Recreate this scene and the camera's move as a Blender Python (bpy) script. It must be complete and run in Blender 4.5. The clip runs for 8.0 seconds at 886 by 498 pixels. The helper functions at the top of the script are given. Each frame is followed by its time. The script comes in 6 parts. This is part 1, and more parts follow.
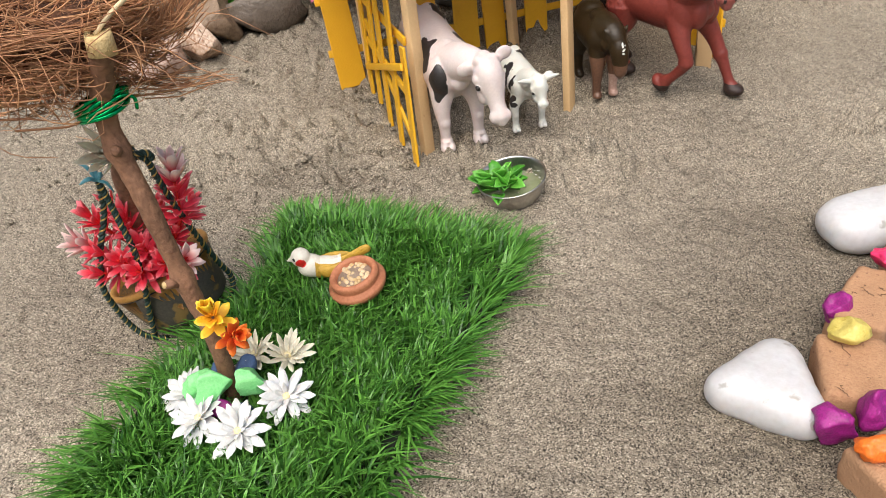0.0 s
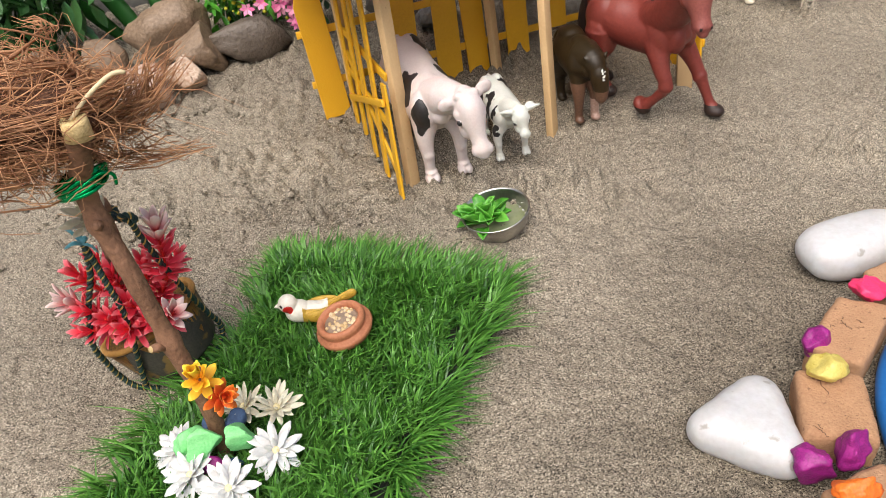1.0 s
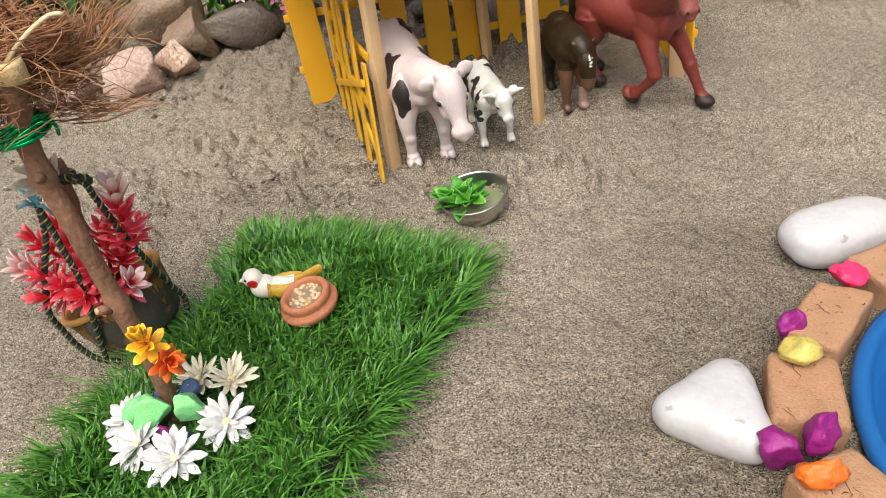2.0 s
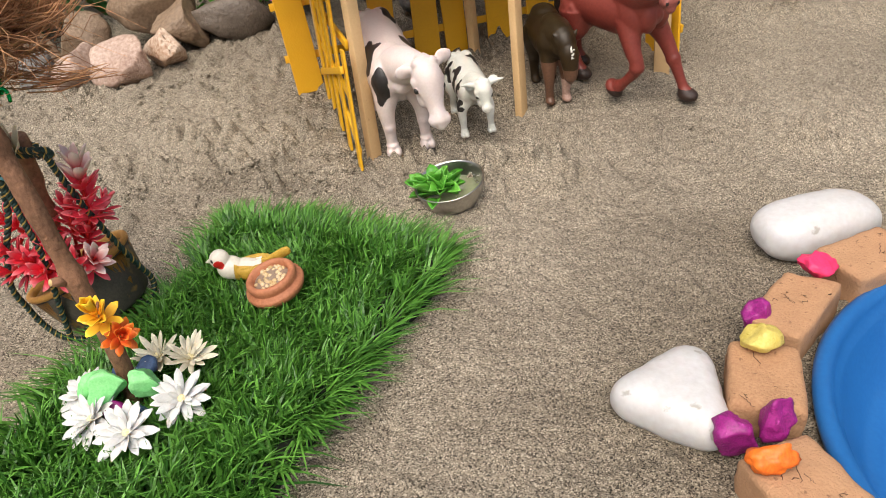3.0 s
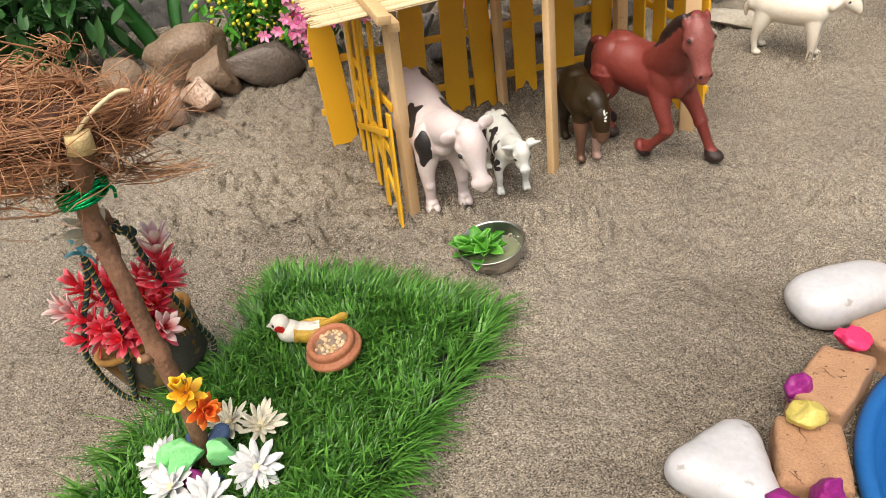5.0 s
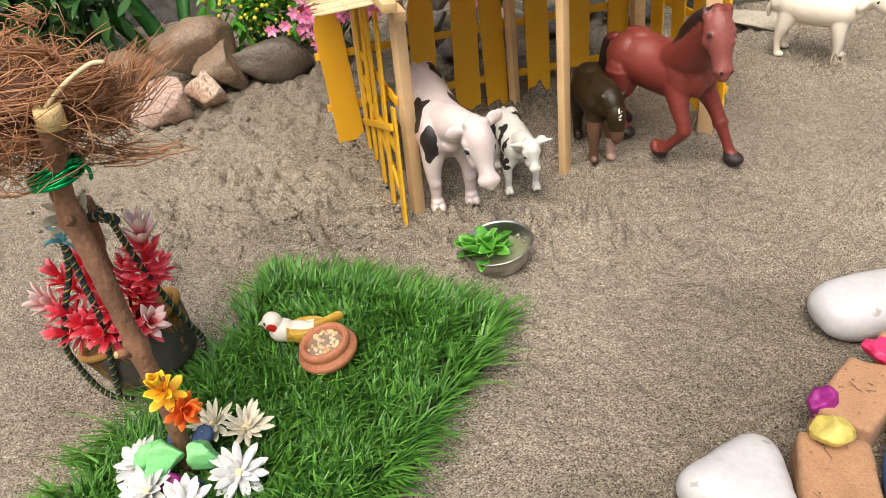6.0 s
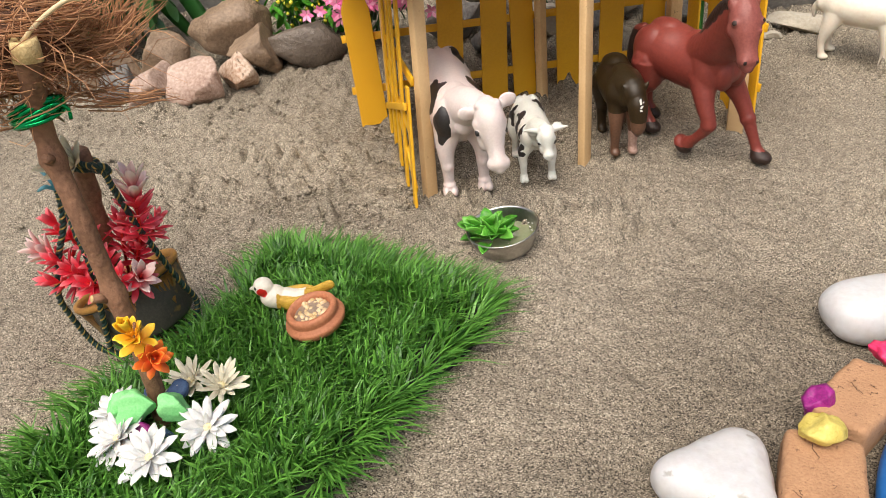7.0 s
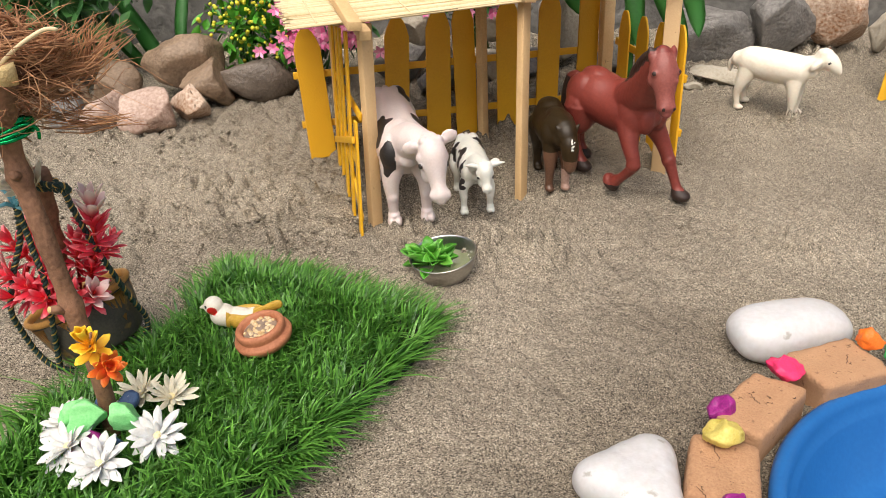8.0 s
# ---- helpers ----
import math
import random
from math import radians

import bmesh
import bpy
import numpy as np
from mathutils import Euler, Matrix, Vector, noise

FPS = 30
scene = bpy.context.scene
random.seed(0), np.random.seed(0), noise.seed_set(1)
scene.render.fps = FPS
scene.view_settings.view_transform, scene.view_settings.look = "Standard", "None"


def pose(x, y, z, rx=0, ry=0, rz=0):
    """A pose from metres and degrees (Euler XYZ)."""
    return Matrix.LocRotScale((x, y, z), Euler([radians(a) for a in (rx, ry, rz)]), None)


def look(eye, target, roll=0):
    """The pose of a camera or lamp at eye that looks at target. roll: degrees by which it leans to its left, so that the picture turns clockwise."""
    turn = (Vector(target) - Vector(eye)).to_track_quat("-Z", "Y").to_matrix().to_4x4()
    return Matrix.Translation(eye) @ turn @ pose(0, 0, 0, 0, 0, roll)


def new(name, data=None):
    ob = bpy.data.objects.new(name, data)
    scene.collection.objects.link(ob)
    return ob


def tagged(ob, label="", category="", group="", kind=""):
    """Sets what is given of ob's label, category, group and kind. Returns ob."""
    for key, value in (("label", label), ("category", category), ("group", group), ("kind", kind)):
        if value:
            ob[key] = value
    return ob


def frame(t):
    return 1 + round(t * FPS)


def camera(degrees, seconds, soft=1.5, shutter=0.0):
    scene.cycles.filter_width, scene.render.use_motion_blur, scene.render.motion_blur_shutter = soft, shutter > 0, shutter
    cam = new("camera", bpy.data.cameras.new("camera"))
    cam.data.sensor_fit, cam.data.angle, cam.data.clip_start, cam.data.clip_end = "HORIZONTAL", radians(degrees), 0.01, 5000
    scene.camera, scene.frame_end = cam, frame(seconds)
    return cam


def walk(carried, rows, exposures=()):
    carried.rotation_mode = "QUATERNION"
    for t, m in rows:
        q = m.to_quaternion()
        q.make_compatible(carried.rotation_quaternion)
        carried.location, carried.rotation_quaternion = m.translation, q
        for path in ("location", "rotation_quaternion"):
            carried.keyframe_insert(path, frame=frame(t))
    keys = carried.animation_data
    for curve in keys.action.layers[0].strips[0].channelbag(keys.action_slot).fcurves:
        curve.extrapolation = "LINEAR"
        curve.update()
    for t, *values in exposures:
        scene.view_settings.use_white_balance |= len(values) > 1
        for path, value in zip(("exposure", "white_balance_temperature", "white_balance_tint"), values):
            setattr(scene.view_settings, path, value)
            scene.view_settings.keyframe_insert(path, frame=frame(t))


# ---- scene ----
cam = camera(63.1, 8.0, soft=0.75)
METRES, EYE, TILT, LEAN, TURN = 0.4, 0.26, 0.0, 0.0, 0.0
ROWS = [
    (0.0, 0.0, 0.0, 0.0, -2.94, -28.04, 5.54),
    (0.5, 0.0169, 0.0158, 0.0768, -3.71, -28.38, 6.69),
    (1.0, 0.0373, 0.0238, 0.0799, -3.97, -28.46, 7.18),
    (1.5, 0.0791, 0.0245, 0.0406, -3.2, -27.95, 6.91),
    (3.0, 0.1742, 0.0075, -0.0468, -1.5, -26.8, 5.71),
    (3.5, 0.2294, 0.0181, -0.0591, -0.94, -26.76, 5.61),
    (4.0, 0.2369, 0.0124, -0.0248, -0.81, -27.02, 6.16),
    (4.5, 0.1659, -0.0169, 0.0535, -0.83, -26.42, 5.8),
    (5.0, 0.0704, -0.0014, 0.0831, -1.88, -25.74, 4.93),
    (6.5, 0.1326, 0.0653, -0.0112, 1.82, -24.46, 3.67),
    (7.0, 0.1915, 0.05, -0.0433, 4.79, -23.67, 3.02),
    (7.5, 0.1997, -0.0643, -0.0496, 5.81, -22.01, 2.51),
    (8.0, 0.2035, -0.0481, -0.0333, 1.1, -20.7, 0.54),
]
walk(cam, [(t, pose(0, 0, EYE, TILT, LEAN, TURN) @ pose(METRES * x, METRES * y, METRES * z, 90 + pitch, roll, yaw)) for t, x, y, z, yaw, pitch, roll in ROWS],
     [(0.0, 0.27, 6250, 10), (1.5, 0.25, 6250, 10), (3.0, 0.25, 6500, 10), (5.0, 0.25, 6500, 10), (6.5, 0.30, 6500, 10), (8.0, 0.25, 6500, 10)])

# ---- sky, sun, exposure ----
SUN_UP, SUN_ROUND = 55.0, 196.0
world = bpy.data.worlds.new("sky")
scene.world = world
world.use_nodes = True
_nt = world.node_tree
_sky = _nt.nodes.new("ShaderNodeTexSky")
_sky.sky_type = "NISHITA"
_sky.sun_disc = False
_sky.sun_elevation, _sky.sun_rotation = radians(SUN_UP), radians(SUN_ROUND)
_sky.dust_density = 6.0
_nt.links.new(_sky.outputs["Color"], _nt.nodes["Background"].inputs["Color"])
_nt.nodes["Background"].inputs["Strength"].default_value = 0.115
sun = new("sun", bpy.data.lights.new("sun", "SUN"))
sun.data.energy, sun.data.angle, sun.data.color = 2.6, radians(58), (1.0, 0.935, 0.845)
sun.matrix_world = look((0, 0, 0), (-math.sin(radians(SUN_ROUND)) * math.cos(radians(SUN_UP)), -math.cos(radians(SUN_ROUND)) * math.cos(radians(SUN_UP)), -math.sin(radians(SUN_UP))))

# ---- materials ----


def mat(name, a, b=None, rough=0.6, scale=60.0, fine=600.0, bump=0.1, metal=0.0, sub=0.0, random_to=None, spec=0.5, island=False, contrast=0.5, coat=0.0, dist=0.001):
    """Two colours mixed by coarse and fine noise, with a relief of both; random_to: a third colour by object or island."""
    m = bpy.data.materials.new(name)
    m.use_nodes = True
    n, l = m.node_tree.nodes, m.node_tree.links
    bsdf = n["Principled BSDF"]
    co = n.new("ShaderNodeTexCoord")
    n1 = n.new("ShaderNodeTexNoise")
    n1.inputs["Scale"].default_value, n1.inputs["Detail"].default_value = scale, 6
    n2 = n.new("ShaderNodeTexNoise")
    n2.inputs["Scale"].default_value, n2.inputs["Detail"].default_value = fine, 3
    l.new(co.outputs["Object"], n1.inputs["Vector"])
    l.new(co.outputs["Object"], n2.inputs["Vector"])
    add = n.new("ShaderNodeMath")
    add.operation = "ADD"
    l.new(n1.outputs["Fac"], add.inputs[0])
    l.new(n2.outputs["Fac"], add.inputs[1])
    rng = n.new("ShaderNodeMapRange")
    rng.inputs["From Min"].default_value, rng.inputs["From Max"].default_value = 1.0 - contrast * 0.5, 1.0 + contrast * 0.5
    l.new(add.outputs[0], rng.inputs["Value"])
    mix = n.new("ShaderNodeMix")
    mix.data_type = "RGBA"
    mix.inputs["A"].default_value = (*a, 1)
    mix.inputs["B"].default_value = (*(b or [v * 0.8 for v in a]), 1)
    l.new(rng.outputs[0], mix.inputs["Factor"])
    out = mix.outputs["Result"]
    if random_to:
        if island:
            src = n.new("ShaderNodeNewGeometry").outputs["Random Per Island"]
        else:
            src = n.new("ShaderNodeObjectInfo").outputs["Random"]
        mix2 = n.new("ShaderNodeMix")
        mix2.data_type = "RGBA"
        mix2.inputs["B"].default_value = (*random_to, 1)
        l.new(src, mix2.inputs["Factor"])
        l.new(out, mix2.inputs["A"])
        out = mix2.outputs["Result"]
    l.new(out, bsdf.inputs["Base Color"])
    bsdf.inputs["Roughness"].default_value = rough
    bsdf.inputs["Metallic"].default_value = metal
    bsdf.inputs["Specular IOR Level"].default_value = spec
    bsdf.inputs["Coat Weight"].default_value = coat
    if sub:
        bsdf.inputs["Subsurface Weight"].default_value = sub
        bsdf.inputs["Subsurface Radius"].default_value = (1, 0.6, 0.4)
        bsdf.inputs["Subsurface Scale"].default_value = 0.002
    if bump:
        bp = n.new("ShaderNodeBump")
        bp.inputs["Strength"].default_value, bp.inputs["Distance"].default_value = bump, dist
        l.new(add.outputs[0], bp.inputs["Height"])
        l.new(bp.outputs[0], bsdf.inputs["Normal"])
    return m


def sand_material():
    m = bpy.data.materials.new("sand")
    m.use_nodes = True
    n, l = m.node_tree.nodes, m.node_tree.links
    bsdf = n["Principled BSDF"]
    co = n.new("ShaderNodeTexCoord").outputs["Object"]

    def noise_node(scale, detail):
        t = n.new("ShaderNodeTexNoise")
        t.inputs["Scale"].default_value, t.inputs["Detail"].default_value = scale, detail
        l.new(co, t.inputs["Vector"])
        return t.outputs["Fac"]

    grain = n.new("ShaderNodeTexVoronoi")
    grain.inputs["Scale"].default_value = 1380
    l.new(co, grain.inputs["Vector"])
    tone = n.new("ShaderNodeSeparateColor")
    l.new(grain.outputs["Color"], tone.inputs[0])
    ramp = n.new("ShaderNodeValToRGB")
    els = ramp.color_ramp.elements
    els[0].position, els[0].color = 0.0, (0.03, 0.026, 0.02, 1)
    els[1].position, els[1].color = 1.0, (0.80, 0.72, 0.58, 1)
    for p, c in ((0.17, (0.115, 0.097, 0.073, 1)), (0.30, (0.275, 0.235, 0.180, 1)), (0.72, (0.40, 0.345, 0.263, 1)), (0.88, (0.60, 0.525, 0.41, 1))):
        e = els.new(p)
        e.color = c
    l.new(tone.outputs[0], ramp.inputs["Fac"])
    damp = n.new("ShaderNodeMapRange")
    damp.inputs["From Min"].default_value, damp.inputs["From Max"].default_value = 0.35, 0.7
    l.new(noise_node(6, 10), damp.inputs["Value"])
    mul = n.new("ShaderNodeMix")
    mul.data_type, mul.blend_type = "RGBA", "MULTIPLY"
    mul.inputs["B"].default_value = (0.70, 0.69, 0.68, 1)
    l.new(ramp.outputs[0], mul.inputs["A"])
    l.new(damp.outputs[0], mul.inputs["Factor"])
    # sand multiplied darker round the tub's near side, with a ragged edge
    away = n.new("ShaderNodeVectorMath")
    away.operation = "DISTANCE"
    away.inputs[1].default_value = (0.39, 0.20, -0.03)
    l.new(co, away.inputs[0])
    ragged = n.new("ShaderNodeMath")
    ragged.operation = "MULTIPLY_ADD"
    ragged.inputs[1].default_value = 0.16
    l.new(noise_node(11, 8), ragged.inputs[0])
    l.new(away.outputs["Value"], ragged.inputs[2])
    darker = n.new("ShaderNodeMapRange")
    darker.inputs["From Min"].default_value, darker.inputs["From Max"].default_value = 0.50, 0.30
    l.new(ragged.outputs[0], darker.inputs["Value"])
    tub_tone = n.new("ShaderNodeMix")
    tub_tone.data_type, tub_tone.blend_type = "RGBA", "MULTIPLY"
    tub_tone.inputs["B"].default_value = (0.58, 0.565, 0.54, 1)
    l.new(mul.outputs["Result"], tub_tone.inputs["A"])
    l.new(darker.outputs[0], tub_tone.inputs["Factor"])
    l.new(tub_tone.outputs["Result"], bsdf.inputs["Base Color"])
    bsdf.inputs["Roughness"].default_value = 0.92
    bsdf.inputs["Specular IOR Level"].default_value = 0.25
    h = n.new("ShaderNodeMath")
    h.operation = "MULTIPLY_ADD"
    h.inputs[1].default_value = 1.0
    l.new(noise_node(300, 6), h.inputs[0])
    l.new(tone.outputs[0], h.inputs[2])
    lumps = n.new("ShaderNodeMath")
    lumps.operation = "MULTIPLY_ADD"
    lumps.inputs[1].default_value = 3.6
    l.new(noise_node(105, 7), lumps.inputs[0])
    l.new(h.outputs[0], lumps.inputs[2])
    bp = n.new("ShaderNodeBump")
    bp.inputs["Strength"].default_value, bp.inputs["Distance"].default_value = 1.0, 0.0015
    l.new(lumps.outputs[0], bp.inputs["Height"])
    l.new(bp.outputs[0], bsdf.inputs["Normal"])
    return m


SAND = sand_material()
PLASTER = mat("cement_plaster", (0.17, 0.163, 0.15), (0.085, 0.082, 0.076), 0.9, 9, 60, 0.9, dist=0.006, spec=0.2)
TURF = mat("turf_blade", (0.009, 0.056, 0.006), (0.03, 0.125, 0.013), 0.42, 40, 400, 0.0, random_to=(0.14, 0.36, 0.05), island=True, spec=0.5)
BACKING = mat("turf_backing", (0.012, 0.014, 0.013), (0.025, 0.03, 0.02), 0.9, 80, 500, 0.5)
BARK = mat("bark", (0.29, 0.15, 0.085), (0.16, 0.08, 0.045), 0.75, 45, 350, 0.7, dist=0.0015)
CUTWOOD = mat("cut_wood", (0.74, 0.57, 0.28), (0.55, 0.39, 0.17), 0.8, 200, 900, 0.6)
COIR = mat("coir", (0.30, 0.125, 0.055), (0.19, 0.075, 0.033), 0.6, 60, 400, 0.0, random_to=(0.58, 0.31, 0.15), island=True)
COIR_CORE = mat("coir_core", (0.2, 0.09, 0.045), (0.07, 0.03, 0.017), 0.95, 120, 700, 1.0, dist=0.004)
WIRE = mat("green_foil_wire", (0.0, 0.30, 0.09), (0.01, 0.46, 0.15), 0.2, 90, 300, 0.1, metal=0.85)
ROPE = mat("dark_green_cord", (0.012, 0.05, 0.04), (0.008, 0.025, 0.022), 0.55, 300, 900, 0.3)
GOLD = mat("gold_thread", (0.6, 0.42, 0.12), (0.4, 0.28, 0.07), 0.35, 200, 800, 0.1, metal=0.7)
TEAL = mat("teal_ribbon", (0.05, 0.28, 0.33), (0.16, 0.4, 0.5), 0.45, 200, 800, 0.1)
TERRA = mat("terracotta", (0.5, 0.2, 0.1), (0.38, 0.14, 0.065), 0.65, 60, 500, 0.25)
POTBODY = mat("painted_pot", (0.085, 0.075, 0.06), (0.05, 0.046, 0.04), 0.55, 50, 500, 0.25)
POTRIM = mat("ochre_paint", (0.5, 0.26, 0.06), (0.36, 0.17, 0.04), 0.5, 50, 500, 0.25)
BRICK = mat("clay_brick", (0.47, 0.27, 0.145), (0.34, 0.18, 0.095), 0.88, 60, 600, 0.8, random_to=(0.43, 0.25, 0.14), dist=0.0012, spec=0.3)
CRACK = mat("dark_clay", (0.12, 0.062, 0.036), (0.07, 0.036, 0.02), 0.95, 80, 600, 0.2)
WHITESTONE = mat("white_pebble", (0.60, 0.60, 0.61), (0.50, 0.49, 0.485), 0.36, 24, 260, 0.25, sub=0.2, contrast=0.8)
TUB = mat("blue_plastic", (0.012, 0.11, 0.34), (0.017, 0.13, 0.38), 0.32, 12, 300, 0.05)
STEEL = mat("steel", (0.62, 0.61, 0.57), (0.48, 0.47, 0.44), 0.28, 30, 400, 0.1, metal=1.0)
LEAF = mat("bright_leaf", (0.1, 0.36, 0.03), (0.045, 0.22, 0.016), 0.4, 90, 500, 0.2, sub=0.1, random_to=(0.16, 0.47, 0.06))
DARKLEAF = mat("dark_leaf", (0.035, 0.11, 0.03), (0.02, 0.065, 0.02), 0.3, 30, 300, 0.15, random_to=(0.07, 0.2, 0.05), island=True)
BLADELEAF = mat("strap_leaf", (0.05, 0.22, 0.035), (0.03, 0.13, 0.02), 0.35, 20, 300, 0.1, random_to=(0.07, 0.28, 0.06))
YELLOWBUD = mat("yellow_bud", (0.85, 0.7, 0.04), (0.7, 0.55, 0.03), 0.5, 100, 500, 0.1, random_to=(0.6, 0.62, 0.05), island=True)
PINKPETAL = mat("pink_petal", (0.72, 0.06, 0.28), (0.8, 0.16, 0.4), 0.5, 60, 500, 0.1, random_to=(0.84, 0.4, 0.56), island=True)
WHITEPETAL = mat("white_petal", (0.72, 0.72, 0.71), (0.64, 0.64, 0.62), 0.55, 60, 700, 0.15, sub=0.15)
CREAMPETAL = mat("cream_petal", (0.76, 0.72, 0.58), (0.66, 0.6, 0.44), 0.55, 60, 700, 0.15, sub=0.15)
CREAMEYE = mat("cream_flower_centre", (0.72, 0.66, 0.42), (0.6, 0.5, 0.25), 0.7, 200, 900, 0.4)
MINT = mat("mint_paint", (0.3, 0.76, 0.3), (0.2, 0.66, 0.22), 0.6, 120, 900, 0.3)
NAVY = mat("navy_ribbon", (0.03, 0.055, 0.13), (0.05, 0.1, 0.2), 0.5, 100, 600, 0.2)
YELLOWFENCE = mat("yellow_paint", (0.86, 0.48, 0.016), (0.76, 0.39, 0.012), 0.5, 40, 500, 0.3, random_to=(0.74, 0.4, 0.014))
PALEWOOD = mat("pale_wood", (0.72, 0.5, 0.25), (0.6, 0.39, 0.18), 0.6, 30, 500, 0.25, random_to=(0.55, 0.37, 0.19))
STRAW = mat("straw_stick", (0.68, 0.53, 0.3), (0.52, 0.38, 0.18), 0.6, 40, 500, 0.2, random_to=(0.8, 0.68, 0.44), island=True)
TOYWHITE = mat("pinkish_white_plastic", (0.69, 0.60, 0.575), (0.62, 0.53, 0.51), 0.42, 40, 500, 0.06, sub=0.2)
CALFWHITE = mat("white_plastic", (0.7, 0.7, 0.645), (0.6, 0.61, 0.56), 0.4, 40, 500, 0.06, sub=0.15)
TOYBLACK = mat("black_paint", (0.017, 0.015, 0.015), (0.03, 0.026, 0.026), 0.4, 60, 600, 0.06)
HORSERED = mat("reddish_brown_plastic", (0.25, 0.048, 0.034), (0.16, 0.028, 0.021), 0.42, 25, 300, 0.3, contrast=0.9)
HORSEFACE = mat("rosy_plastic", (0.31, 0.09, 0.072), (0.23, 0.062, 0.05), 0.5, 25, 500, 0.1)
HORSEHAIR = mat("dark_brown_hair", (0.035, 0.018, 0.013), (0.02, 0.011, 0.009), 0.5, 60, 500, 0.6)
FOALBROWN = mat("foal_brown_plastic", (0.032, 0.018, 0.006), (0.018, 0.012, 0.004), 0.4, 30, 500, 0.2, spec=0.35)
FOALLEG = mat("foal_tan_plastic", (0.15, 0.075, 0.045), (0.1, 0.05, 0.03), 0.35, 40, 500, 0.1)
FOALPALE = mat("foal_pale_leg", (0.5, 0.34, 0.28), (0.34, 0.2, 0.15), 0.35, 60, 500, 0.1)
SHEEPWHITE = mat("cream_plastic", (0.83, 0.78, 0.67), (0.77, 0.7, 0.58), 0.5, 60, 300, 0.2, sub=0.15)
HENWHITE = mat("hen_white", (0.8, 0.76, 0.66), (0.7, 0.65, 0.54), 0.55, 80, 600, 0.15)
HENRED = mat("hen_red", (0.62, 0.02, 0.015), (0.5, 0.012, 0.01), 0.45, 100, 600, 0.1)
HENYELLOW = mat("yellow_glitter", (0.6, 0.38, 0.05), (0.45, 0.27, 0.03), 0.45, 300, 1500, 0.6)
SEED = mat("grain", (0.6, 0.42, 0.2), (0.45, 0.29, 0.12), 0.6, 200, 900, 0.2, random_to=(0.7, 0.56, 0.36))
GLASSWATER = mat("cloudy_water", (0.26, 0.28, 0.16), (0.2, 0.24, 0.12), 0.05, 20, 200, 0.05)
PORRIDGE = mat("wet_mash", (0.32, 0.24, 0.18), (0.24, 0.17, 0.12), 0.35, 90, 700, 0.3)
PINKSTONE = mat("hot_pink_paint", (0.85, 0.045, 0.17), (0.74, 0.03, 0.12), 0.5, 80, 600, 0.3)
MAGENTASTONE = mat("magenta_paint", (0.34, 0.018, 0.22), (0.19, 0.01, 0.13), 0.5, 80, 600, 0.4)
YELLOWSTONE = mat("lemon_paint", (0.70, 0.59, 0.17), (0.58, 0.46, 0.09), 0.5, 80, 600, 0.35)
ORANGESTONE = mat("orange_paint", (0.85, 0.2, 0.02), (0.72, 0.13, 0.012), 0.5, 80, 600, 0.3)
GREENSTONE = mat("green_paint", (0.08, 0.5, 0.14), (0.05, 0.36, 0.08), 0.5, 80, 600, 0.3)
ROCKS = {
    "brown": mat("brown_rock", (0.33, 0.235, 0.155), (0.11, 0.07, 0.042), 0.55, 26, 250, 0.6, dist=0.003, contrast=0.9),
    "grey": mat("grey_rock", (0.27, 0.255, 0.235), (0.085, 0.08, 0.075), 0.6, 30, 220, 0.9, dist=0.003, contrast=0.9),
    "umber": mat("umber_rock", (0.17, 0.135, 0.105), (0.075, 0.058, 0.045), 0.5, 18, 220, 0.6, dist=0.003, contrast=0.9),
    "pink": mat("pinkish_rock", (0.60, 0.46, 0.38), (0.24, 0.14, 0.10), 0.5, 16, 250, 0.6, dist=0.003, contrast=0.8),
    "tan": mat("tan_rock", (0.74, 0.62, 0.50), (0.27, 0.12, 0.05), 0.5, 12, 250, 0.6, dist=0.003, contrast=0.7),
    "pale": mat("pale_rock", (0.5, 0.46, 0.38), (0.33, 0.29, 0.22), 0.75, 24, 250, 0.6, dist=0.003, contrast=0.8),
}


def petal_material(name, root, tip, start, end, rough=0.5):
    """Colour that runs along the petal from its root to its tip."""
    m = mat(name, root, [v * 0.9 for v in root], rough, 60, 600, 0.1, sub=0.1)
    n, l = m.node_tree.nodes, m.node_tree.links
    bsdf = n["Principled BSDF"]
    sep = n.new("ShaderNodeSeparateXYZ")
    l.new(n.new("ShaderNodeTexCoord").outputs["Object"], sep.inputs[0])
    rng = n.new("ShaderNodeMapRange")
    rng.inputs["From Min"].default_value, rng.inputs["From Max"].default_value = start, end
    l.new(sep.outputs["X"], rng.inputs["Value"])
    mix = n.new("ShaderNodeMix")
    mix.data_type = "RGBA"
    l.new(rng.outputs[0], mix.inputs["Factor"])
    l.new(bsdf.inputs["Base Color"].links[0].from_socket, mix.inputs["A"])
    mix.inputs["B"].default_value = (*tip, 1)
    l.new(mix.outputs["Result"], bsdf.inputs["Base Color"])
    return m



